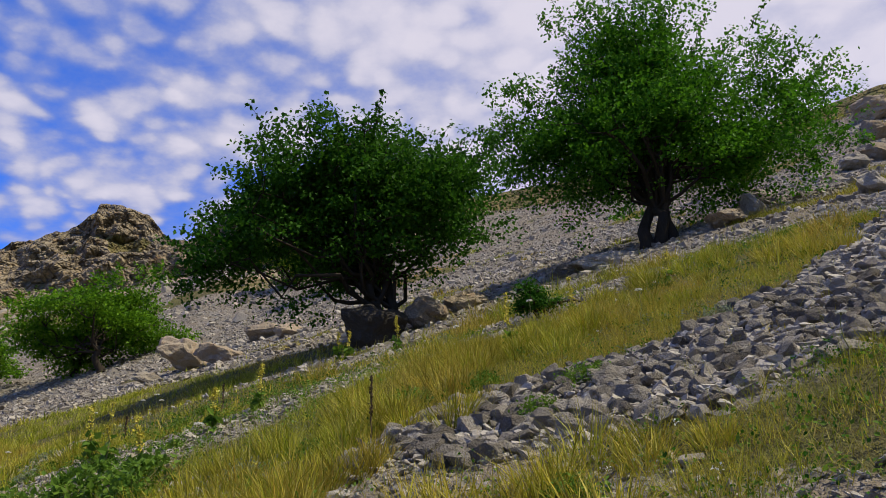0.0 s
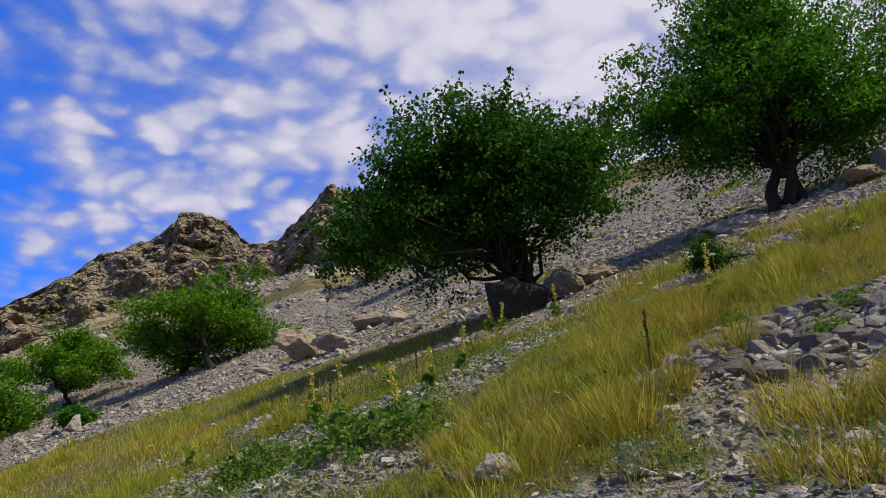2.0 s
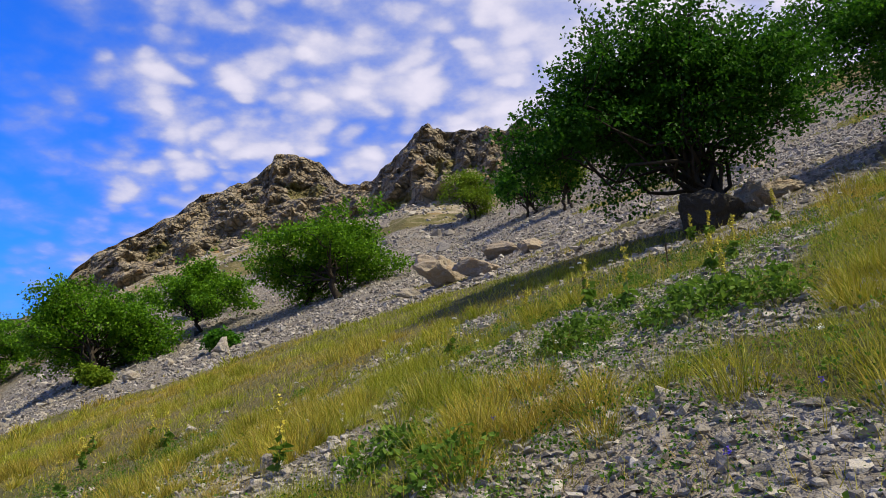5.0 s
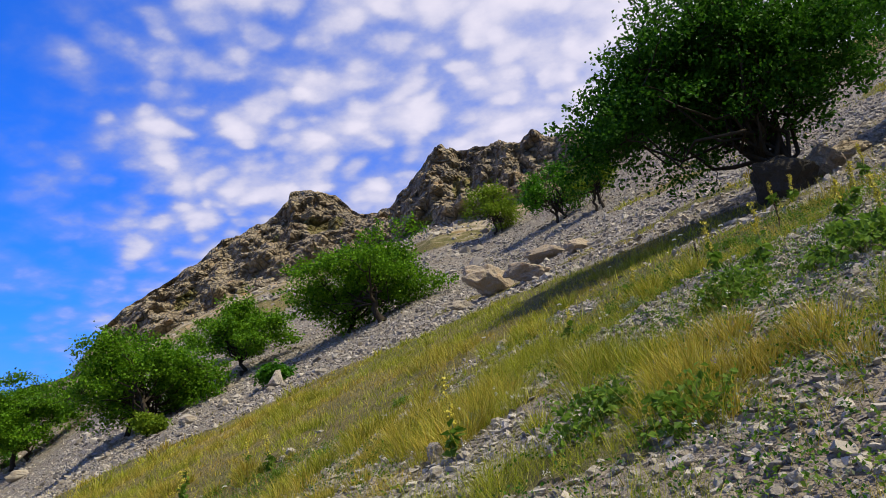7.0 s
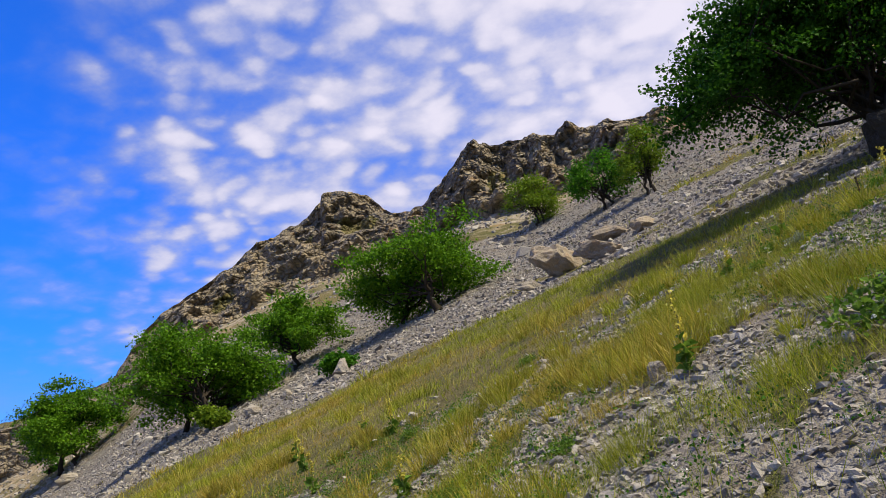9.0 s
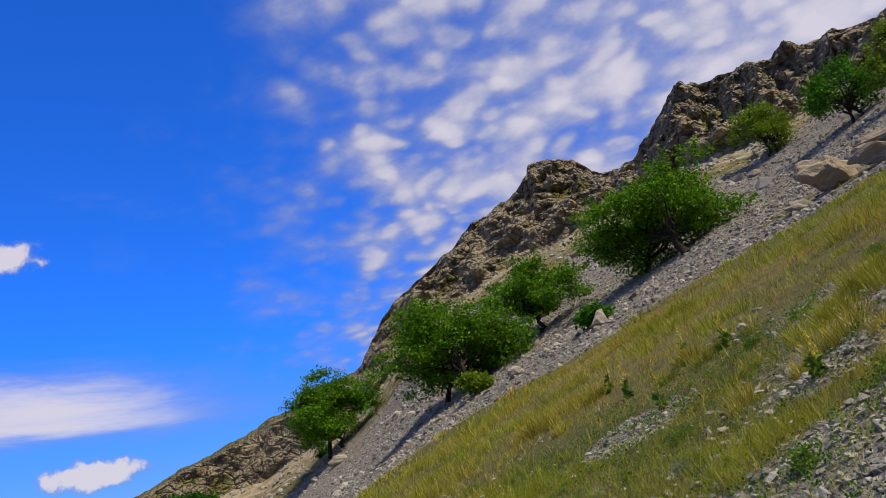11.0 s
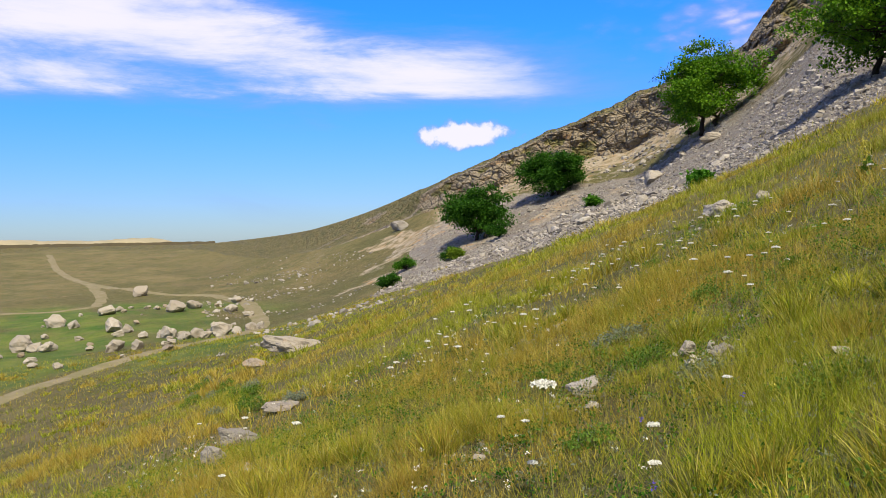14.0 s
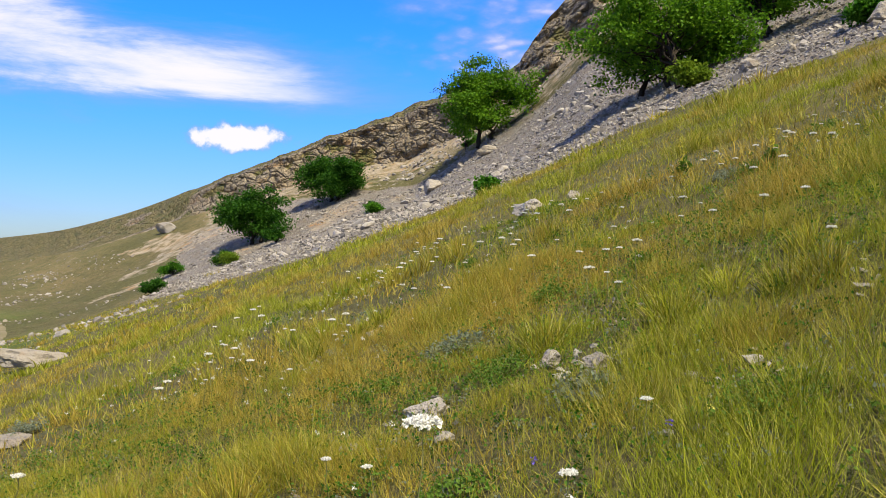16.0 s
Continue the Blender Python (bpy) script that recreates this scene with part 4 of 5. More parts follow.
tree(-53.0, 55.7, spread_blobs(8.4, 7.2, 0.4, 7), "tall dense green tree under the cliff end", "leaf_bright", 1300, 18, 0.22, 0.30, ((-0.6, 0), (0.8, 0.2)), 0.18, 11, 40, "hawthorn_tree", group="hawthorns along the scree")
tree(-70.2, 53.4, spread_blobs(7.6, 4.8, 0.1, 8), "dense rounded dark green bush on the scree edge", "leaf_dark", 1100, 18, 0.22, 0.3, ((0, 0), (1.0, 0)), 0.14, 12, 30, "hawthorn_tree", group="hawthorns along the scree")
tree(-68.4, 42.6, spread_blobs(6.4, 5.0, 0.2, 9), "dense dark green tree low on the scree", "leaf_dark", 1000, 18, 0.22, 0.3, ((0, 0), (0.8, 0.4)), 0.14, 13, 30, "hawthorn_tree", group="hawthorns along the scree")
tree(-11.1, 51.0, spread_blobs(4.4, 4.0, 0.4, 10), "pale yellow-green young tree below the cliff", "leaf_light", 420, 14, 0.15, 0.26, ((0, 0), (0.5, 0)), 0.08, 14, 40, "young_tree", gaps=0.45)
tree(-6.4, 41.8, spread_blobs(3.8, 3.6, 0.2, 11), "dense green bush high on the scree", "leaf_mid", 420, 14, 0.14, 0.24, ((0, 0), (0.4, 0)), 0.08, 15, 30, "bush", "bush")
tree(-4.2, 36.8, spread_blobs(2.8, 3.8, 0.4, 12), "thin pale green young tree on the scree", "leaf_light", 300, 14, 0.13, 0.22, ((0, 0), (0.3, 0.1)), 0.07, 16, 40, "young_tree", gaps=0.45)
for n, (bx, by, bw, bh, bl) in enumerate([(-65.5, 31.4, 2.0, 1.5, "leaf_dark"), (-71.8, 37.0, 2.2, 1.2, "leaf_mid"), (-63.4, 36.3, 1.9, 0.9, "leaf_dark"), (-63.0, 41.0, 2.2, 1.5, "leaf_dark"),
                                         (-57.0, 46.2, 2.0, 0.9, "leaf_mid"), (-23.0, 27.6, 1.5, 1.2, "leaf_light"), (-16.9, 26.4, 0.9, 0.6, "leaf_mid"), (-19.2, 46.0, 3.0, 2.0, "leaf_mid"),
                                         (-33.5, 47.0, 3.2, 2.4, "leaf_mid"), (-58.5, 60.0, 3.6, 2.6, "leaf_mid"), (-42.0, 56.0, 2.6, 1.8, "leaf_light"), (-72.5, 71.5, 2.6, 3.0, "leaf_dark"),
                                         (-62.0, 35.8, 1.4, 1.0, "leaf_light"), (-28.8, 23.2, 0.8, 0.5, "leaf_mid"), (12.5, 30.5, 3.0, 1.6, "leaf_light")]):
    tree(bx, by, spread_blobs(bw, bh, 0.05, 20 + n), "small rounded bush on the stony slope", bl, 190, 18, 0.13, 0.15, ((0, 0),), 0.04, 30 + n, 8, "bush", "bush", "bushes on the slope")
tree(1.16, 9.45, [(0, 0, 0.45, 0.20, 0.2, 0.42), (-0.14, 0, 0.40, 0.13, 0.16, 0.34), (0.15, 0, 0.55, 0.12, 0.14, 0.36), (0.03, 0, 0.88, 0.12, 0.12, 0.26), (-0.1, 0, 0.75, 0.09, 0.1, 0.2)], "small upright dark green shrub in the grass", "leaf_dark", 150, 16, 0.04, 0.06,
     ((0, 0), (0.08, 0)), 0.03, 60, 18, "shrub", "shrub")

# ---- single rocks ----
# first boulder's material is darkened to carry the shade under the pear
boulder(-1.30, 13.55, 1.85, 1.1, 1.45, "boulder under the pear tree, darkened for the shade of the crown", "shaded_rock", 201, 12, 0.28)
boulder(-0.35, 14.3, 1.1, 0.9, 0.85, "brown boulder against the pear tree trunk", "boulder", 202, 40, 0.25)
boulder(0.35, 15.4, 1.1, 0.8, 0.6, "brown limestone rock beside the pear tree", "boulder", 203, -15)
boulder(-8.1, 24.3, 2.3, 1.4, 1.5, "big ochre and grey limestone block on the scree", "boulder", 204, 20, 0.3)
boulder(-6.8, 23.0, 1.7, 1.2, 1.1, "ochre limestone block with a hollow side", "boulder", 205, -20, 0.3)
boulder(-6.3, 27.4, 1.9, 1.3, 1.0, "flat-topped ochre limestone rock on the scree", "boulder", 206, 10, 0.3)
boulder(-9.2, 23.8, 1.2, 0.9, 0.55, "low pale limestone rock sunk in the scree", "pale", 207, 30, 0.3)
boulder(-5.2, 25.4, 1.1, 0.8, 0.7, "weathered limestone rock on the scree", "boulder", 208, 55, 0.3)
boulder(-16.5, 25.5, 0.75, 0.6, 0.85, "pale upright limestone rock at the edge of the scree", "pale", 209, 10, 0.25)
boulder(-20.4, 26.1, 0.9, 0.7, 0.55, "pale limestone rock beside a hawthorn", "pale", 210, 0)
boulder(-19.3, 26.9, 0.6, 0.5, 0.4, "pale limestone rock on the scree", "pale", 211, 70)
boulder(5.6, 14.6, 1.15, 0.8, 0.6, "grey limestone boulder beside the large pear tree", "boulder", 212, 15)
boulder(6.6, 15.4, 1.0, 0.8, 0.6, "grey limestone rock on the scree", "stone", 213, 50)
boulder(8.0, 18.6, 1.2, 0.9, 0.6, "grey limestone rock on the upper scree", "stone", 214, 20)
boulder(3.4, 15.0, 1.8, 0.7, 0.5, "dark ledge of grey rock below the pear tree", "stone", 215, 10, 0.4)
boulder(2.5, 15.2, 0.9, 0.6, 0.45, "dark ledge of grey rock in the scree", "stone", 216, -20, 0.35)
boulder(7.6, 12.6, 0.9, 0.7, 0.5, "grey rock lying in turf", "stone", 217, 35)
boulder(13.0, 22.4, 1.1, 0.9, 0.9, "dark grey rock on the high scree", "stone", 218, 35)
boulder(14.6, 23.6, 1.4, 1.0, 0.9, "brown rock on the high scree", "boulder", 219, 5)
boulder(17.5, 28.5, 2.0, 1.3, 1.3, "brown rock outcrop near the skyline", "boulder", 220, 25)
boulder(21.0, 33.5, 2.6, 1.8, 1.6, "brown rock outcrop on the skyline", "boulder", 221, -25)
boulder(-52.9, 48.6, 2.2, 1.4, 1.3, "pale limestone rock on the scree below the trees", "pale", 222, 10)
boulder(-50.0, 52.1, 2.2, 1.4, 1.0, "pale limestone rock beneath a tree", "pale", 223, 60)
boulder(-18.5, 10.9, 0.78, 0.55, 0.42, "small pale limestone rock in the dry grass", "pale", 224, -20, 0.3)
boulder(-17.9, 11.1, 0.3, 0.25, 0.25, "small pale limestone rock in the dry grass", "pale", 225, 30, 0.3)
boulder(-35.4, 10.6, 2.5, 1.1, 1.0, "long pale limestone rock jutting out of the grass", "pale", 226, 48, 0.3, tilt=8)
boulder(-32.8, 8.3, 1.1, 0.7, 0.5, "low limestone rock in the grass", "boulder", 227, 30, 0.35)
boulder(-19.5, 3.1, 0.7, 0.34, 0.42, "mottled grey rock with lichen in the grass", "stone", 228, 40, 0.3)
boulder(-18.9, 2.6, 0.4, 0.26, 0.3, "mottled grey rock with lichen in the grass", "stone", 229, 20, 0.3)
boulder(-20.8, 4.2, 0.8, 0.4, 0.25, "flat pale rock among grass", "pale", 230, 40, 0.35)
boulder(-1.6, 4.1, 0.30, 0.24, 0.2, "dark grey stone spotted with white lichen", "stone", 231, 10, 0.25)
boulder(-1.8, 4.2, 0.2, 0.18, 0.16, "grey stone spotted with white lichen", "stone", 232, 60, 0.25)
boulder(-6.2, 5.83, 0.17, 0.14, 0.24, "pale upright stone at the edge of the grass", "pale", 233, 10, 0.2)
boulder(-98.8, 52.4, 3.2, 2.0, 1.7, "far grey rock outcrop on the hillside", "stone", 234, 35, 0.25)
boulder(-14.97, 4.39, 0.42, 0.24, 0.18, "flat grey stone among grass stems", "stone", 235, 30, 0.3)
boulder(-15.25, 3.97, 0.15, 0.13, 0.12, "small pale stone among grass stems", "pale", 236, 30, 0.3)
boulder(-14.12, 5.03, 0.26, 0.2, 0.17, "pale stone among grass stems", "pale", 237, 10, 0.3)
boulder(-14.53, 5.09, 0.24, 0.18, 0.14, "pale stone among grass stems", "pale", 238, -30, 0.3)
boulder(-14.6, 4.1, 0.16, 0.12, 0.1, "small grey stone among grass stems", "stone", 239, -10, 0.3)

# ---- boulders on the valley floor ----
VALLEY = [(-78.2, 12.9, 2.9), (-76.0, 13.6, 1.9), (-74.5, 12.6, 1.4), (-71.5, 13.8, 1.3), (-70.5, 14.8, 1.6), (-69.5, 15.3, 2.2), (-68.2, 15.9, 1.6), (-66.0, 15.3, 1.7),
          (-66.5, 16.3, 1.8), (-64.6, 16.4, 1.5), (-65.6, 17.8, 2.6), (-64.4, 18.6, 1.7), (-118.3, 24.4, 3.4), (-86.8, 20.3, 2.7), (-88.5, 22.5, 2.4), (-76.5, 6.2, 3.0),
          (-74.8, 7.0, 2.0), (-72.9, 7.6, 2.2), (-65.0, 10.5, 2.1), (-62.9, 11.5, 1.6), (-87.0, 10.1, 2.8), (-84.6, 11.0, 1.8), (-69.0, 9.6, 1.0), (-90.5, 14.9, 2.9),
          (-70.0, 3.4, 1.2), (-60.0, 6.4, 1.0), (-83.0, 24.5, 2.2), (-79.0, 24.6, 1.6), (-92.0, 28.0, 2.0), (-94.0, 16.6, 1.4), (-67.0, 20.6, 1.8), (-68.6, 21.9, 1.4),
          (-81.0, 8.4, 1.1), (-66.8, 5.8, 1.3), (-64.0, 13.9, 1.0), (-97.0, 23.4, 1.2)]
for n, (bx, by, bs) in enumerate(VALLEY):
    boulder(bx, by, bs * 0.72, bs * 0.6, bs * 0.55, "pale grey boulder on the green valley floor", "pale", 300 + n, n * 47 % 180, 0.25, group="boulders in the valley")

scatter = np.random.default_rng(88)
for n in range(46):
    bx, by = scatter.uniform(-100, -58), scatter.uniform(2, 27)
    bs = scatter.uniform(0.35, 0.95)
    boulder(bx, by, bs, bs * 0.85, bs * 0.65, "small pale boulder on the green valley floor", "boulder" if n % 2 else "pale", 400 + n, n * 31 % 180, 0.25, group="boulders in the valley")


# ---- dirt tracks, bank and far hills ----
def track(points, wide, label):
    p = np.array(points, float)
    t = np.linspace(0, len(p) - 1, 12 * len(p))
    x, y = (np.interp(t, np.arange(len(p)), p[:, k]) for k in range(2))
    for _ in range(8):
        x[1:-1], y[1:-1] = (x[:-2] + 2 * x[1:-1] + x[2:]) / 4, (y[:-2] + 2 * y[1:-1] + y[2:]) / 4
    dx, dy = np.gradient(x), np.gradient(y)
    n = np.hypot(dx, dy)
    rows = []
    for k in np.linspace(-1, 1, 5):
        w = wide * k * (0.5 + 0.12 * value_noise(t * 0.9, t * 0 + k, 17))
        px, py = x - dy / n * w, y + dx / n * w
        rows.append(np.stack([px, py, land(px, py) + 0.10 - 0.12 * abs(k) ** 3], -1))
    co = np.stack(rows, 1).reshape(-1, 3)
    i, j = np.meshgrid(np.arange(len(t) - 1), np.arange(4), indexing="ij")
    f = np.stack([i * 5 + j, i * 5 + j + 1, (i + 1) * 5 + j + 1, (i + 1) * 5 + j], -1).reshape(-1, 4)
    tagged(new("dirt_track", mesh_of("dirt_track", co, f, MAT["track"], smooth=True)), label, "dirt track", kind="structure")


track([(-44, -2), (-51.6, 3.0), (-56.4, 7.4), (-60, 12.8), (-61.4, 17.9), (-72, 23.3), (-90, 28.8), (-109, 31), (-121, 25.8), (-150, 23), (-200, 25), (-250, 30)], 1.6, "pale dirt track winding through the valley")
track([(-150, 23.5), (-120, 19.9), (-105.4, 16), (-105.4, 7.2), (-104, -14)], 1.5, "pale dirt track along the valley floor")


def far_rim():
    az = np.radians(np.linspace(72.5, 86.5, 60))
    for name, dist, low, high, mat, label, cat in (("earth_bank", 329, -1.3, 0.35, "bank", "dark earth bank along the far rim of the valley", "bank"),):
        pieces = []
        x, y = HUB[0] - dist * np.sin(az), HUB[1] + dist * np.cos(az)
        top = high + 0.5 * (fbm(az * 300, az * 0, 3, 3) - 0.5)
        sec = [(-1.6, low), (-0.6, 0), (0.6, 0), (1.6, low)]
        co = np.concatenate([np.stack([x + o, y, (top if z == 0 else z + 0 * x)], -1) for o, z in sec])
        n = len(az)
        i, j = np.meshgrid(np.arange(3), np.arange(n - 1), indexing="ij")
        f = np.stack([i * n + j, i * n + j + 1, (i + 1) * n + j + 1, (i + 1) * n + j], -1).reshape(-1, 4)
        tagged(new(name, mesh_of(name, co, f, MAT[mat])), label, cat, kind="structure")
    # low hills beyond
    for hx, hy, w, h in ((-1180, 95, 110, 20), (-1150, 245, 95, 21), (-1330, 190, 240, 20)):
        u, v = np.meshgrid(np.linspace(-1, 1, 40), np.linspace(-1, 1, 16), indexing="ij")
        d = np.clip(1 - u**2 - v**2, 0, 1)
        bump = h * ease(d) * (0.8 + 0.4 * fbm(u * 4 + hx, v * 4, 6, 4)) - 4
        co = np.stack([hx + v * w * 0.6, hy + u * w, -7 + bump], -1).reshape(-1, 3)
        i, j = np.meshgrid(np.arange(39), np.arange(15), indexing="ij")
        f = np.stack([i * 16 + j, i * 16 + j + 1, (i + 1) * 16 + j + 1, (i + 1) * 16 + j], -1).reshape(-1, 4)
        tagged(new("distant_hill", mesh_of("distant_hill", co, f, MAT["far"], smooth=True)), "low pale hill on the far horizon", "hill", kind="structure")


far_rim()


# ---- grass ----
def blades(rng, x, y, count, length, width, dryness, lean):
    """Corners, triangles and colours of tufts: count thin arching blades round each x, y."""
    n = len(x) * count
    bx, by = np.repeat(x, count), np.repeat(y, count)
    ln, wd = np.repeat(length, count) * (0.35 + 0.85 * rng.beta(2.2, 1.6, n)), np.repeat(width, count) * rng.uniform(0.7, 1.3, n)
    dr = np.clip(np.repeat(dryness, count) + rng.normal(0, 0.24, n), 0, 1)
    a = rng.uniform(0, 2 * np.pi, n)
    out = np.sqrt(rng.uniform(0, 1, n))
    rad = (0.03 + np.repeat(length, count) * 0.34) * out
    bx, by = bx + np.cos(a) * rad, by + np.sin(a) * rad
    bz = land(bx, by) - 0.02
    ln = ln * (1 - 0.42 * out**2)
    a = a + rng.normal(0, 1.3, n)
    tilt = (0.05 + 0.55 * out * rng.uniform(0.2, 1.1, n) + np.abs(rng.normal(0, 0.26, n))) * lean
    dx, dy = np.cos(a) * np.sin(tilt) - 0.03, np.sin(a) * np.sin(tilt) - 0.03
    dz = np.cos(tilt)
    f = rng.uniform(0, np.pi, n)
    sx, sy = np.cos(f) * wd * 0.5, np.sin(f) * wd * 0.5
    droop = rng.uniform(0.05, 0.75, n) ** 1.5
    base = np.stack([bx, by, bz], -1)
    side = np.stack([sx, sy, 0 * sx], -1)
    up = np.stack([dx, dy, dz], -1)
    bow = np.stack([dx * 1.6 + 0.15 * np.cos(a), dy * 1.6 + 0.15 * np.sin(a), -0.40 + 0 * dx], -1) * droop[:, None]
    L = ln[:, None]
    mid = base + up * L * 0.58 + bow * L * 0.12
    tip = base + up * L + bow * L * 0.55
    co = np.stack([base - side, base + side, mid + side * 0.8, mid - side * 0.8, tip], 1).reshape(-1, 3)
    k = np.arange(n)[:, None] * 5
    tri = np.concatenate([k + [0, 1, 2], k + [0, 2, 3], k + [3, 2, 4]], 1).reshape(-1, 3)
    r = np.clip(0.5 * rng.uniform(0, 1, n) + 0.5 * np.repeat(rng.uniform(0, 1, len(x)), count), 0, 1)
    col = np.stack([np.stack([np.full(n, h), r, dr, 1 + 0 * r], -1) for h in (0, 0, 0.5, 0.5, 1.0)], 1).reshape(-1, 4)
    return co, tri, col


def walk_distance(x, y):
    t = np.clip(-x / 11.8, 0, 1)
    return np.hypot(x + 11.8 * t, y - 0.5 * t)


def mat_blades(rng, x, y, count, length, width, dryness):
    """Short single-triangle blades for the low turf."""
    n = len(x) * count
    ln, wd = np.repeat(length, count) * rng.uniform(0.5, 1.4, n), np.repeat(width, count) * rng.uniform(0.6, 1.4, n)
    dr = np.clip(np.repeat(dryness, count) + rng.normal(0, 0.22, n), 0, 1)
    a, rad = rng.uniform(0, 2 * np.pi, n), 0.16 * np.sqrt(rng.uniform(0, 1, n)) * (width.mean() / 0.008)
    bx, by = np.repeat(x, count) + np.cos(a) * rad, np.repeat(y, count) + np.sin(a) * rad
    base = np.stack([bx, by, land(bx, by) - 0.01], -1)
    b, f, tilt = rng.uniform(0, 2 * np.pi, n), rng.uniform(0, np.pi, n), rng.uniform(0.1, 1.2, n)
    up = np.stack([np.cos(b) * np.sin(tilt), np.sin(b) * np.sin(tilt), np.cos(tilt)], -1) * ln[:, None]
    side = np.stack([np.cos(f), np.sin(f), 0 * f], -1) * wd[:, None] * 0.5
    co = np.stack([base - side, base + side, base + up], 1).reshape(-1, 3)
    r = rng.uniform(0, 1, n)
    col = np.stack([np.stack([np.full(n, h), r, dr, 1 + 0 * r], -1) for h in (0, 0, 0.8)], 1).reshape(-1, 4)
    return co, np.arange(n * 3).reshape(-1, 3), col


def sow(n, box, near, far, count, scale, width, seed, bare=0.0, low=False, mound=1, wide=0.2):
    """Tussocks of long grass gathered in domed mounds, or the short turf between them."""
    rng = np.random.default_rng(seed)
    x, y = rng.uniform(box[0], box[1], n // mound), rng.uniform(box[2], box[3], n // mound)
    d = walk_distance(x, y)
    meadow = fbm(x / 1.3, y / 1.3, 101, 4) * 0.6 + fbm(x / 5.5, y / 5.5, 107, 3) * 0.4
    crowd = 0.5 if low else np.clip(9.0 * (meadow - 0.46), 0.06, 1)
    keep = (d > near) & (d < far) & (rng.uniform(size=len(x)) < (np.clip(1.25 - 1.6 * scree_cover(x, y), 0, 1) + bare) * crowd)
    x, y, meadow = x[keep], y[keep], meadow[keep]
    dry = np.clip(0.14 + 0.30 * ease((-9 - x) / 3) + 3.0 * (fbm(x / 1.8, y / 1.8, 111, 4) - 0.5) + 0.22 * rng.normal(size=len(x)), 0.0, 1)
    if low:
        co, tri, col = mat_blades(rng, x, y, count, 0.075 * scale * rng.uniform(0.6, 1.5, len(x)), np.full(len(x), width), dry * 0.9)
    else:
        tall = np.clip(0.17 + 1.4 * np.clip(meadow - 0.46, 0, 0.3), 0.14, 0.40) * rng.uniform(0.5, 1.35, len(x)) * scale * np.where(x < -11, 0.85, 1.0)
        x, y, tall, dry = (np.repeat(v, mound) for v in (x, y, tall, dry))
        off = rng.normal(0, wide, (2, len(x)))
        x, y = x + off[0] * 1.25, y + off[1]
        tall = tall * (0.45 + 0.65 * np.exp(-(off**2).sum(0) / (2.2 * wide**2))) * rng.uniform(0.85, 1.15, len(x))
        stay = walk_distance(x, y) > 0.8
        x, y, tall, dry = x[stay], y[stay], tall[stay], dry[stay]
        co, tri, col = blades(rng, x, y, count, tall, np.full(len(x), width), dry, 1.0)
    ob = new("grass", mesh_of("grass", co, tri, MAT["grass"], col, "blade"))
    tagged(ob, "short dry turf between the grass tussocks" if low else "long yellow-green and straw-coloured grass tussocks", "grass", kind="stuff")


sow(22000, (-23, 8, 0.8, 10), 0.9, 8.5, 52, 1.0, 0.0028, 401, 0.01, False, 13, 0.16)
sow(5000, (-23, 8, 0.8, 10), 0.9, 8.5, 5, 1.45, 0.0028, 405, 0.12)
sow(900, (-23, 8, -3, 0.8), 0.9, 8.5, 40, 0.8, 0.005, 404, 0.02)
sow(28000, (-34, 16, -5, 24), 8.0, 20, 22, 1.05, 0.0075, 402, 0.01, False, 9, 0.19)
sow(16000, (-62, 26, -8, 42), 18.5, 52, 14, 1.2, 0.026, 403, 0.01, False, 6, 0.3)
sow(56000, (-23, 8, 0, 10), 0.9, 8.5, 10, 2.0, 0.0032, 414, 0.06, True)
sow(50000, (-23, 8, -1, 10), 0.9, 8.5, 13, 1.15, 0.006, 411, 0.08, True)
sow(52000, (-34, 16, -5, 24), 8.0, 20, 9, 1.6, 0.013, 412, 0.06, True)
sow(44000, (-66, 26, -10, 46), 18.5, 58, 6, 1.8, 0.028, 413, 0.03, True)


def small_weeds():
    """Tiny leafy plants all through the turf."""
    for mat, n, seed, size, lift, label in (("leaf_herb", 13000, 421, 0.026, 0.06, "small green weeds in the turf"), ("leaf_dark", 9000, 425, 0.022, 0.06, "small dark green weeds in the turf"), ("leaf_grey", 5200, 422, 0.020, 0.05, "small grey-green weeds in the turf"),
                                      ("white_flower", 3200, 423, 0.011, 0.16, "tiny white flower heads in the turf"), ("yellow_flower", 500, 424, 0.010, 0.17, "tiny yellow flower heads in the turf")):
        rng = np.random.default_rng(seed)
        x, y = rng.uniform(-21, 8, n), rng.uniform(1.2, 11, n)
        keep = (scree_cover(x, y) < 0.75) & (rng.uniform(size=n) < np.clip(4 * (fbm(x / 1.9, y / 1.9, seed, 3) - 0.40), 0, 1)) & (walk_distance(x, y) > 0.9)
        if "flower" in mat:
            keep &= (x < -12.5) | (rng.uniform(size=n) < 0.25)
        x, y = x[keep], y[keep]
        c = np.stack([x, y, land(x, y) + lift * rng.uniform(0.5, 1.5, len(x))], -1)
        co, f = leaf_cloud(rng, c, 12, 0.035 if "leaf" in mat else 0.010, size)
        tagged(new("weeds", mesh_of("weeds", co, f, MAT[mat])), label, "weeds", kind="stuff")


small_weeds()


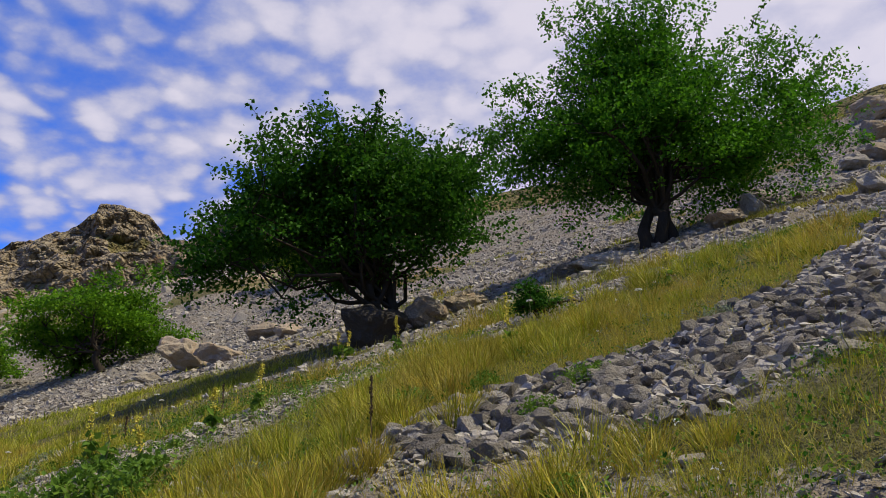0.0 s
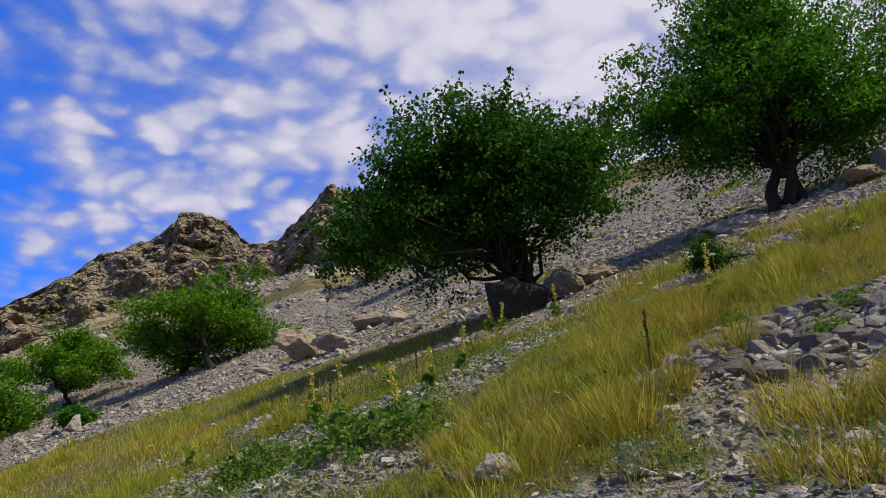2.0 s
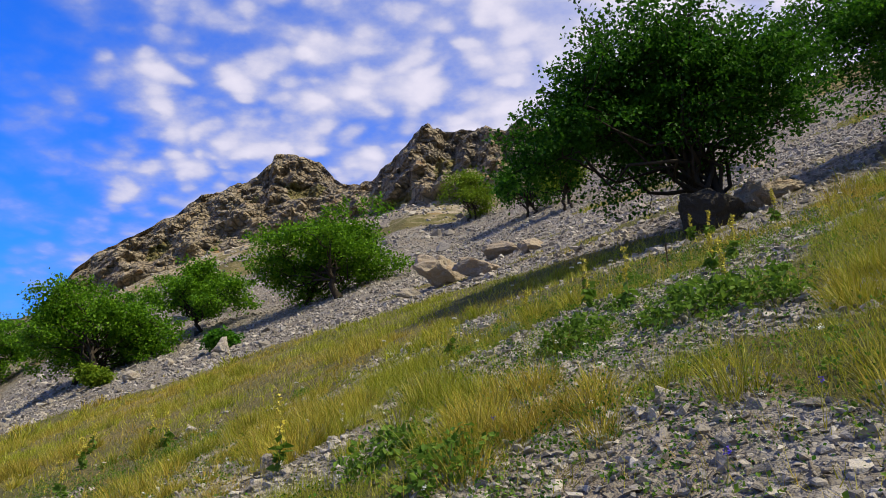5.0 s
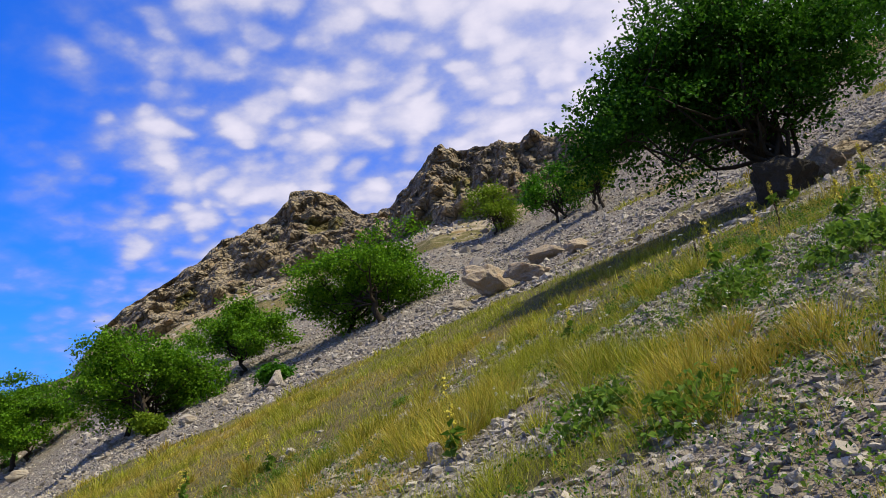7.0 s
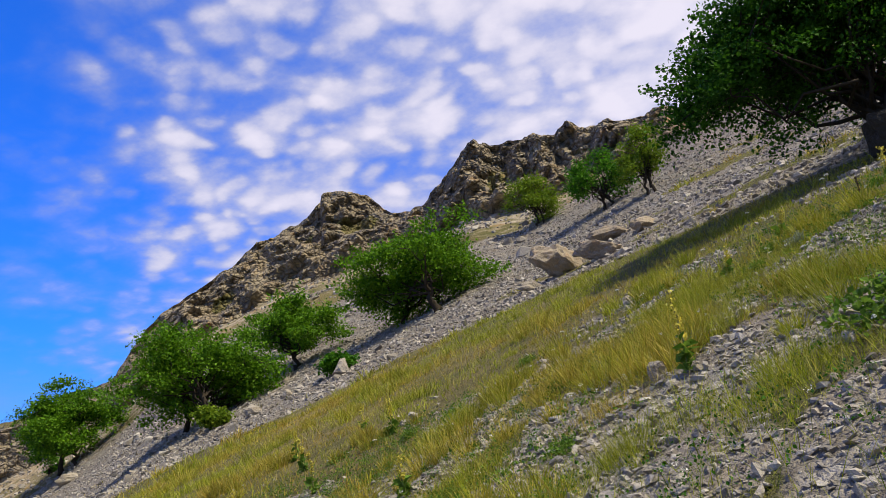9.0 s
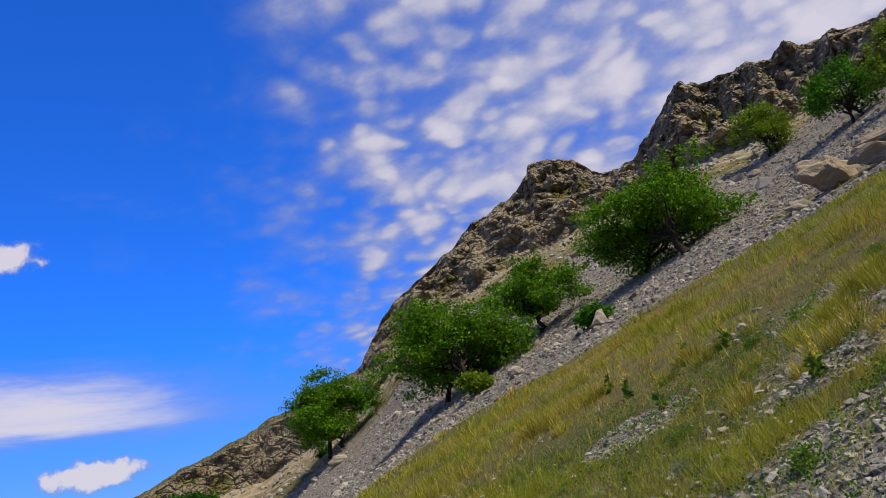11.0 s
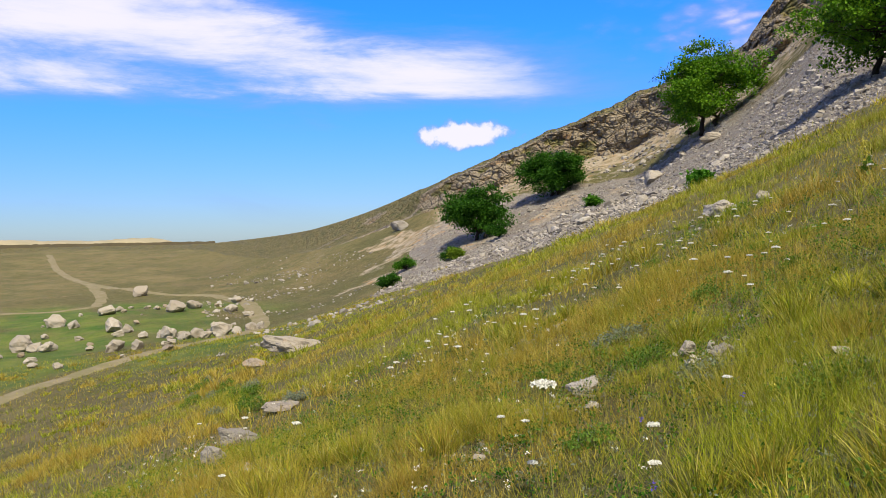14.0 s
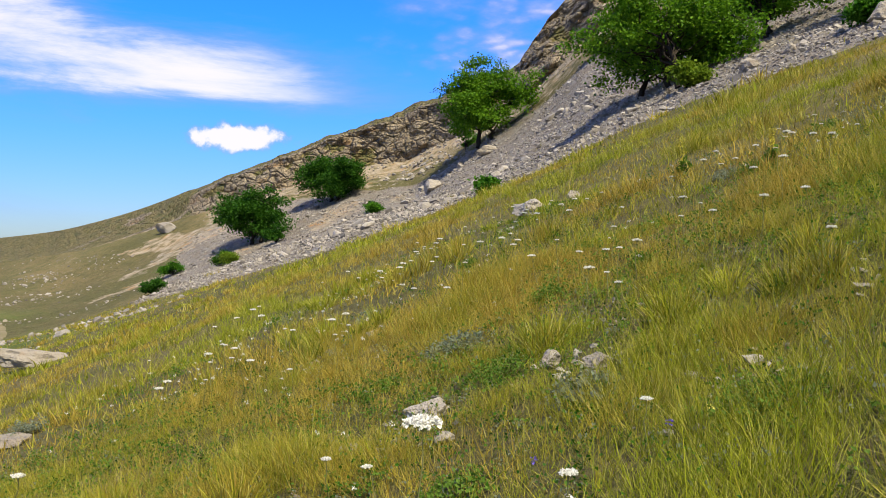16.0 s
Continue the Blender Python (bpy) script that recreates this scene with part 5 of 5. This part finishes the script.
TUSSOCKS = [(0.4, 7.0), (0.9, 7.2), (1.6, 7.6), (-0.4, 5.4), (-1.3, 5.3), (2.5, 9.2), (3.6, 9.4), (4.1, 8.2), (0.0, 6.3), (-1.5, 5.0), (-1.0, 4.5), (0.2, 3.6), (0.5, 3.7), (-0.6, 6.4), (-1.6, 5.1), (-2.1, 3.8), (-1.2, 4.3), (-6.0, 10.6), (1.0, 7.2), (-8.9, 9.0), (-6.3, 6.6), (-3.5, 4.3), (-6.0, 11.6), (-4.3, 5.0), (-3.9, 8.5), (-8.1, 9.4), (-6.2, 6.6), (-4.9, 5.5), (-4.2, 4.5), (-12.1, 17.3), (-8.7, 7.4), (-7.7, 9.6), (-6.9, 7.0), (-7.9, 4.8), (-7.5, 4.8), (-13.1, 12.4), (-10.4, 11.1), (-16.5, 3.0), (-14.0, 5.9), (-19.4, 9.5), (-18.2, 6.4), (-12.2, 3.2), (-20.7, 9.2)]


def tussocks():
    """The taller feathery tussocks that stand out of the turf."""
    rng = np.random.default_rng(431)
    for k, (tx, ty) in enumerate(TUSSOCKS):
        d = math.hypot(tx + 6, ty)
        n = 7
        x, y = tx + rng.normal(0, 0.28 + 0.012 * d, n), ty + rng.normal(0, 0.22 + 0.012 * d, n)
        tall = rng.uniform(0.20, 0.40, n) * (1.0 if d < 14 else 1.15)
        dry = np.clip(np.full(n, rng.uniform(0.05, 0.75)) + rng.normal(0, 0.08, n), 0, 1)
        co, tri, col = blades(rng, x, y, 190, tall, np.full(n, 0.0032 + 0.0004 * d), dry, 1.0)
        tagged(new("grass_tussock", mesh_of("grass_tussock", co, tri, MAT["grass"], col, "blade")), "tall feathery tussock of yellow-green grass", "grass", "grass tussocks", "stuff")


tussocks()


# ---- flowers and herbs ----
def wild_carrot(x, y, tall, wide, seed):
    """White umbel on a thin stalk, of many small florets."""
    rng = np.random.default_rng(seed)
    top = thing("wild_carrot", x, y, height(x, y), "white flat umbel flower on a thin stalk in the grass", "flower", "white umbel flowers")
    tip = np.array([rng.normal(0, 0.06), rng.normal(0, 0.06), tall])
    co, f = tube(bent(rng, (0, 0, -0.03), tip, 6, 0.06), np.linspace(0.004, 0.002, 6), 5)
    part("stalk", mesh_of("stalk", co, f, MAT["stalk"], smooth=True), top)
    n = 34
    a, r = np.arange(n) * 2.39996, np.sqrt(np.arange(n) / n) * wide * 0.5
    heads = np.stack([np.cos(a) * r, np.sin(a) * r, 0.10 * wide * (1 - (2 * r / wide) ** 2)], -1) + tip
    rays = [tube(np.stack([tip - (0, 0, wide * 0.25), h]), [0.0012, 0.0010], 3) for h in heads[::2]]
    co, f = joined(rays)
    part("ray", mesh_of("ray", co, f, MAT["stalk"]), top)
    c, q = leaf_cloud(rng, heads, 11, wide * 0.035, wide * 0.13)
    part("umbel", mesh_of("umbel", c, q, MAT["white_flower"]), top)


def mullein(x, y, tall, seed, label="tall mullein spike with small yellow flowers", bloom="yellow_flower"):
    rng = np.random.default_rng(seed)
    top = thing("mullein", x, y, height(x, y), label, "wildflower", "flower spikes in the grass")
    line = bent(rng, (0, 0, -0.03), (rng.normal(0, 0.04), rng.normal(0, 0.04), tall), 8, 0.05)
    co, f = tube(line, np.linspace(0.009, 0.004, 8), 6)
    part("stalk", mesh_of("stalk", co, f, MAT["stalk"], smooth=True), top)
    k = rng.uniform(0.45, 1.0, 34)
    at = np.stack([np.interp(k, np.linspace(0, 1, 8), line[:, j]) for j in range(3)], -1)
    c, q = leaf_cloud(rng, at, 5, 0.012, 0.026)
    part("flower_spike", mesh_of("flower_spike", c, q, MAT[bloom]), top)
    k = rng.uniform(0.02, 0.45, 14)
    at = np.stack([np.interp(k, np.linspace(0, 1, 8), line[:, j]) for j in range(3)], -1)
    c, q = leaf_cloud(rng, at, 2, 0.01, 0.11)
    part("foliage", mesh_of("foliage", c, q, MAT["leaf_herb"]), top)


def dry_stalk(x, y, tall, seed):
    rng = np.random.default_rng(seed)
    top = thing("dry_stalk", x, y, height(x, y), "thin dark dried flower stalk standing upright", "dry stalk")
    line = bent(rng, (0, 0, -0.03), (0.01, 0, tall), 8, 0.03)
    co, f = tube(line, np.linspace(0.006, 0.006, 8), 6)
    part("stalk", mesh_of("stalk", co, f, MAT["dark_stalk"], smooth=True), top)
    k = rng.uniform(0.4, 1.0, 40)
    at = np.stack([np.interp(k, np.linspace(0, 1, 8), line[:, j]) for j in range(3)], -1)
    c, q = leaf_cloud(rng, at, 4, 0.005, 0.016)
    part("seed_head", mesh_of("seed_head", c, q, MAT["dark_stalk"]), top)


def herb(x, y, wide, tall, label, leaf="leaf_herb", seed=1, size=0.05, clumps=110):
    """A low leafy clump on several stems."""
    rng = np.random.default_rng(seed)
    top = thing("herb", x, y, height(x, y), label, "herb", "leafy herbs on the slope")
    a, r = rng.uniform(0, 2 * np.pi, clumps), np.sqrt(rng.uniform(0, 1, clumps))
    z = tall * rng.uniform(0.15, 1.0, clumps) * (1 - 0.45 * r**2)
    px, py = np.cos(a) * r * wide / 2, np.sin(a) * r * wide / 2
    lift = land(x + px, y + py) - height(x, y)
    at = np.stack([px, py, z + lift], -1)
    stems = [tube(bent(rng, (p[0] * 0.4, p[1] * 0.4, p[2] - 0.8 * zz - 0.02), p, 4, 0.1), [0.004, 0.0035, 0.003, 0.002], 4) for p, zz in list(zip(at, z))[::4]]
    co, f = joined(stems)
    part("stem", mesh_of("stem", co, f, MAT["stalk"]), top)
    c, q = leaf_cloud(rng, at, 9, 0.032, size)
    part("foliage", mesh_of("foliage", c, q, MAT[leaf]), top)


wild_carrot(-13.49, 2.70, -1.91 - height(-13.49, 2.70), 0.13, 501)
rng = np.random.default_rng(77)
UMBELS = [(-13.36, 3.36, 0.22, 0.07), (-13.8, 2.9, 0.2, 0.06), (-14.9, 3.5, 0.25, 0.055), (-13.3, 3.9, 0.25, 0.05), (-12.9, 2.9, 0.2, 0.06), (-14.4, 3.4, 0.25, 0.05)]
for k, (fx, fy, ft, fw) in enumerate(UMBELS):
    wild_carrot(fx, fy, ft, fw, 510 + k)
for k in range(210):
    fx, fy = rng.uniform(-21, -13.0), rng.uniform(2.6, 9.5)
    if fbm(fx / 2, fy / 2, 7, 3) > 0.44:
        wild_carrot(fx, fy, rng.uniform(0.28, 0.5), rng.uniform(0.035, 0.075), 520 + k)
for k in range(26):
    wild_carrot(rng.normal(-16.1, 0.42), rng.normal(1.5, 0.22), rng.uniform(0.16, 0.3), rng.uniform(0.05, 0.085), 880 + k)
for k in range(34):
    fx, fy = rng.uniform(-10.5, 4.5), rng.uniform(3.2, 11)
    if scree_cover(fx, fy) < 0.4:
        wild_carrot(fx, fy, rng.uniform(0.3, 0.5), rng.uniform(0.04, 0.07), 620 + k)
for k, (fx, fy, ft) in enumerate([(-1.77, 12.6, 0.46), (-1.57, 12.2, 0.44), (-3.53, 7.9, 0.55), (-3.18, 7.4, 0.62), (-0.74, 11.4, 0.5), (-2.0, 8.2, 0.5), (-2.3, 7.7, 0.42), (-10.7, 9.5, 0.5),
                                  (-10.8, 11.7, 0.55), (-10.0, 10.9, 0.5), (-8.6, 6.8, 0.35), (-6.0, 5.55, 0.6), (-11.6, 11.2, 0.5), (-2.4, 6.3, 0.5), (0.6, 7.6, 0.6), (1.4, 8.4, 0.5), (-12.3, 12.4, 0.5), (-14.5, 9.5, 0.4),
                                  (2.6, 8.8, 0.45), (-4.4, 9.4, 0.4), (-15.8, 10.3, 0.45), (-5.2, 8.6, 0.4)]):
    mullein(fx, fy, ft, 700 + k)
dry_stalk(-0.52, 5.2, 0.46, 740)
dry_stalk(-2.6, 9.0, 0.35, 741)
dry_stalk(-3.6, 8.8, 0.3, 742)
herb(-2.75, 6.0, 0.85, 0.30, "leafy bright green herb clump among stones", "leaf_herb", 751, 0.06, 85)
herb(-2.2, 5.7, 0.6, 0.3, "leafy bright green herb clump among stones", "leaf_herb", 752, 0.055, 50)
herb(-4.9, 4.6, 0.6, 0.22, "low leafy herb with pale flower heads", "leaf_herb", 753, 0.055, 55)
herb(-4.4, 4.0, 0.5, 0.25, "low leafy herb among gravel", "leaf_herb", 754, 0.05, 40)
herb(-3.7, 6.4, 0.6, 0.3, "leafy herb at the edge of the gravel", "leaf_herb", 755, 0.05, 90)
herb(-2.0, 2.9, 0.35, 0.14, "low dark green herb beside stones", "leaf_herb", 756, 0.045, 100)
herb(-0.95, 3.5, 0.2, 0.24, "grey-green wormwood sprig in the grass", "leaf_grey", 757, 0.024, 24)
herb(-15.6, 5.4, 0.45, 0.14, "grey-green wormwood clump in the grass", "leaf_grey", 758, 0.03, 110)
herb(-14.0, 4.6, 0.35, 0.12, "grey-green wormwood clump in the grass", "leaf_grey", 759, 0.03, 80)
herb(-12.9, 4.3, 0.6, 0.10, "low green herb patch in the turf", "leaf_herb", 760, 0.022, 150)
herb(-14.8, 4.9, 0.5, 0.10, "low green herb patch in the turf", "leaf_herb", 761, 0.022, 110)
for k in range(60):
    hx, hy = rng.uniform(-19, 5), rng.uniform(2.5, 11)
    herb(hx, hy, rng.uniform(0.15, 0.4), rng.uniform(0.06, 0.14), "low green herb in the turf", "leaf_herb" if k % 4 else "leaf_grey", 770 + k, 0.026, 60)
# dark weeds on the bank below the long rock
for k in range(16):
    t = k / 15
    herb(-33.0 + 12.0 * t, 6.6 - 2.6 * t + rng.normal(0, 0.3), rng.uniform(0.3, 0.55), rng.uniform(0.14, 0.28), "dark green weeds on the grassy bank", "leaf_herb" if k % 3 else "leaf_grey", 800 + k, 0.03, 70)
for k, (fx, fy) in enumerate([(-0.75, 3.9), (-2.6, 3.4), (-4.2, 4.4), (-13.2, 3.9), (-13.7, 3.6), (-12.9, 2.8), (-13.0, 2.4), (-3.1, 3.0)]):
    r2 = np.random.default_rng(840 + k)
    top = thing("bellflower", fx, fy, height(fx, fy), "small violet-blue wildflower in the grass", "flower", "violet flowers")
    co, f = tube(bent(r2, (0, 0, -0.02), (0.02, 0, 0.15), 5, 0.08), np.linspace(0.003, 0.002, 5), 4)
    part("stalk", mesh_of("stalk", co, f, MAT["stalk"]), top)
    c, q = leaf_cloud(r2, np.array([[0.02, 0, 0.15], [0.018, 0, 0.135]]), 6, 0.006, 0.016)
    part("bloom", mesh_of("bloom", c, q, MAT["blue_flower"]), top)
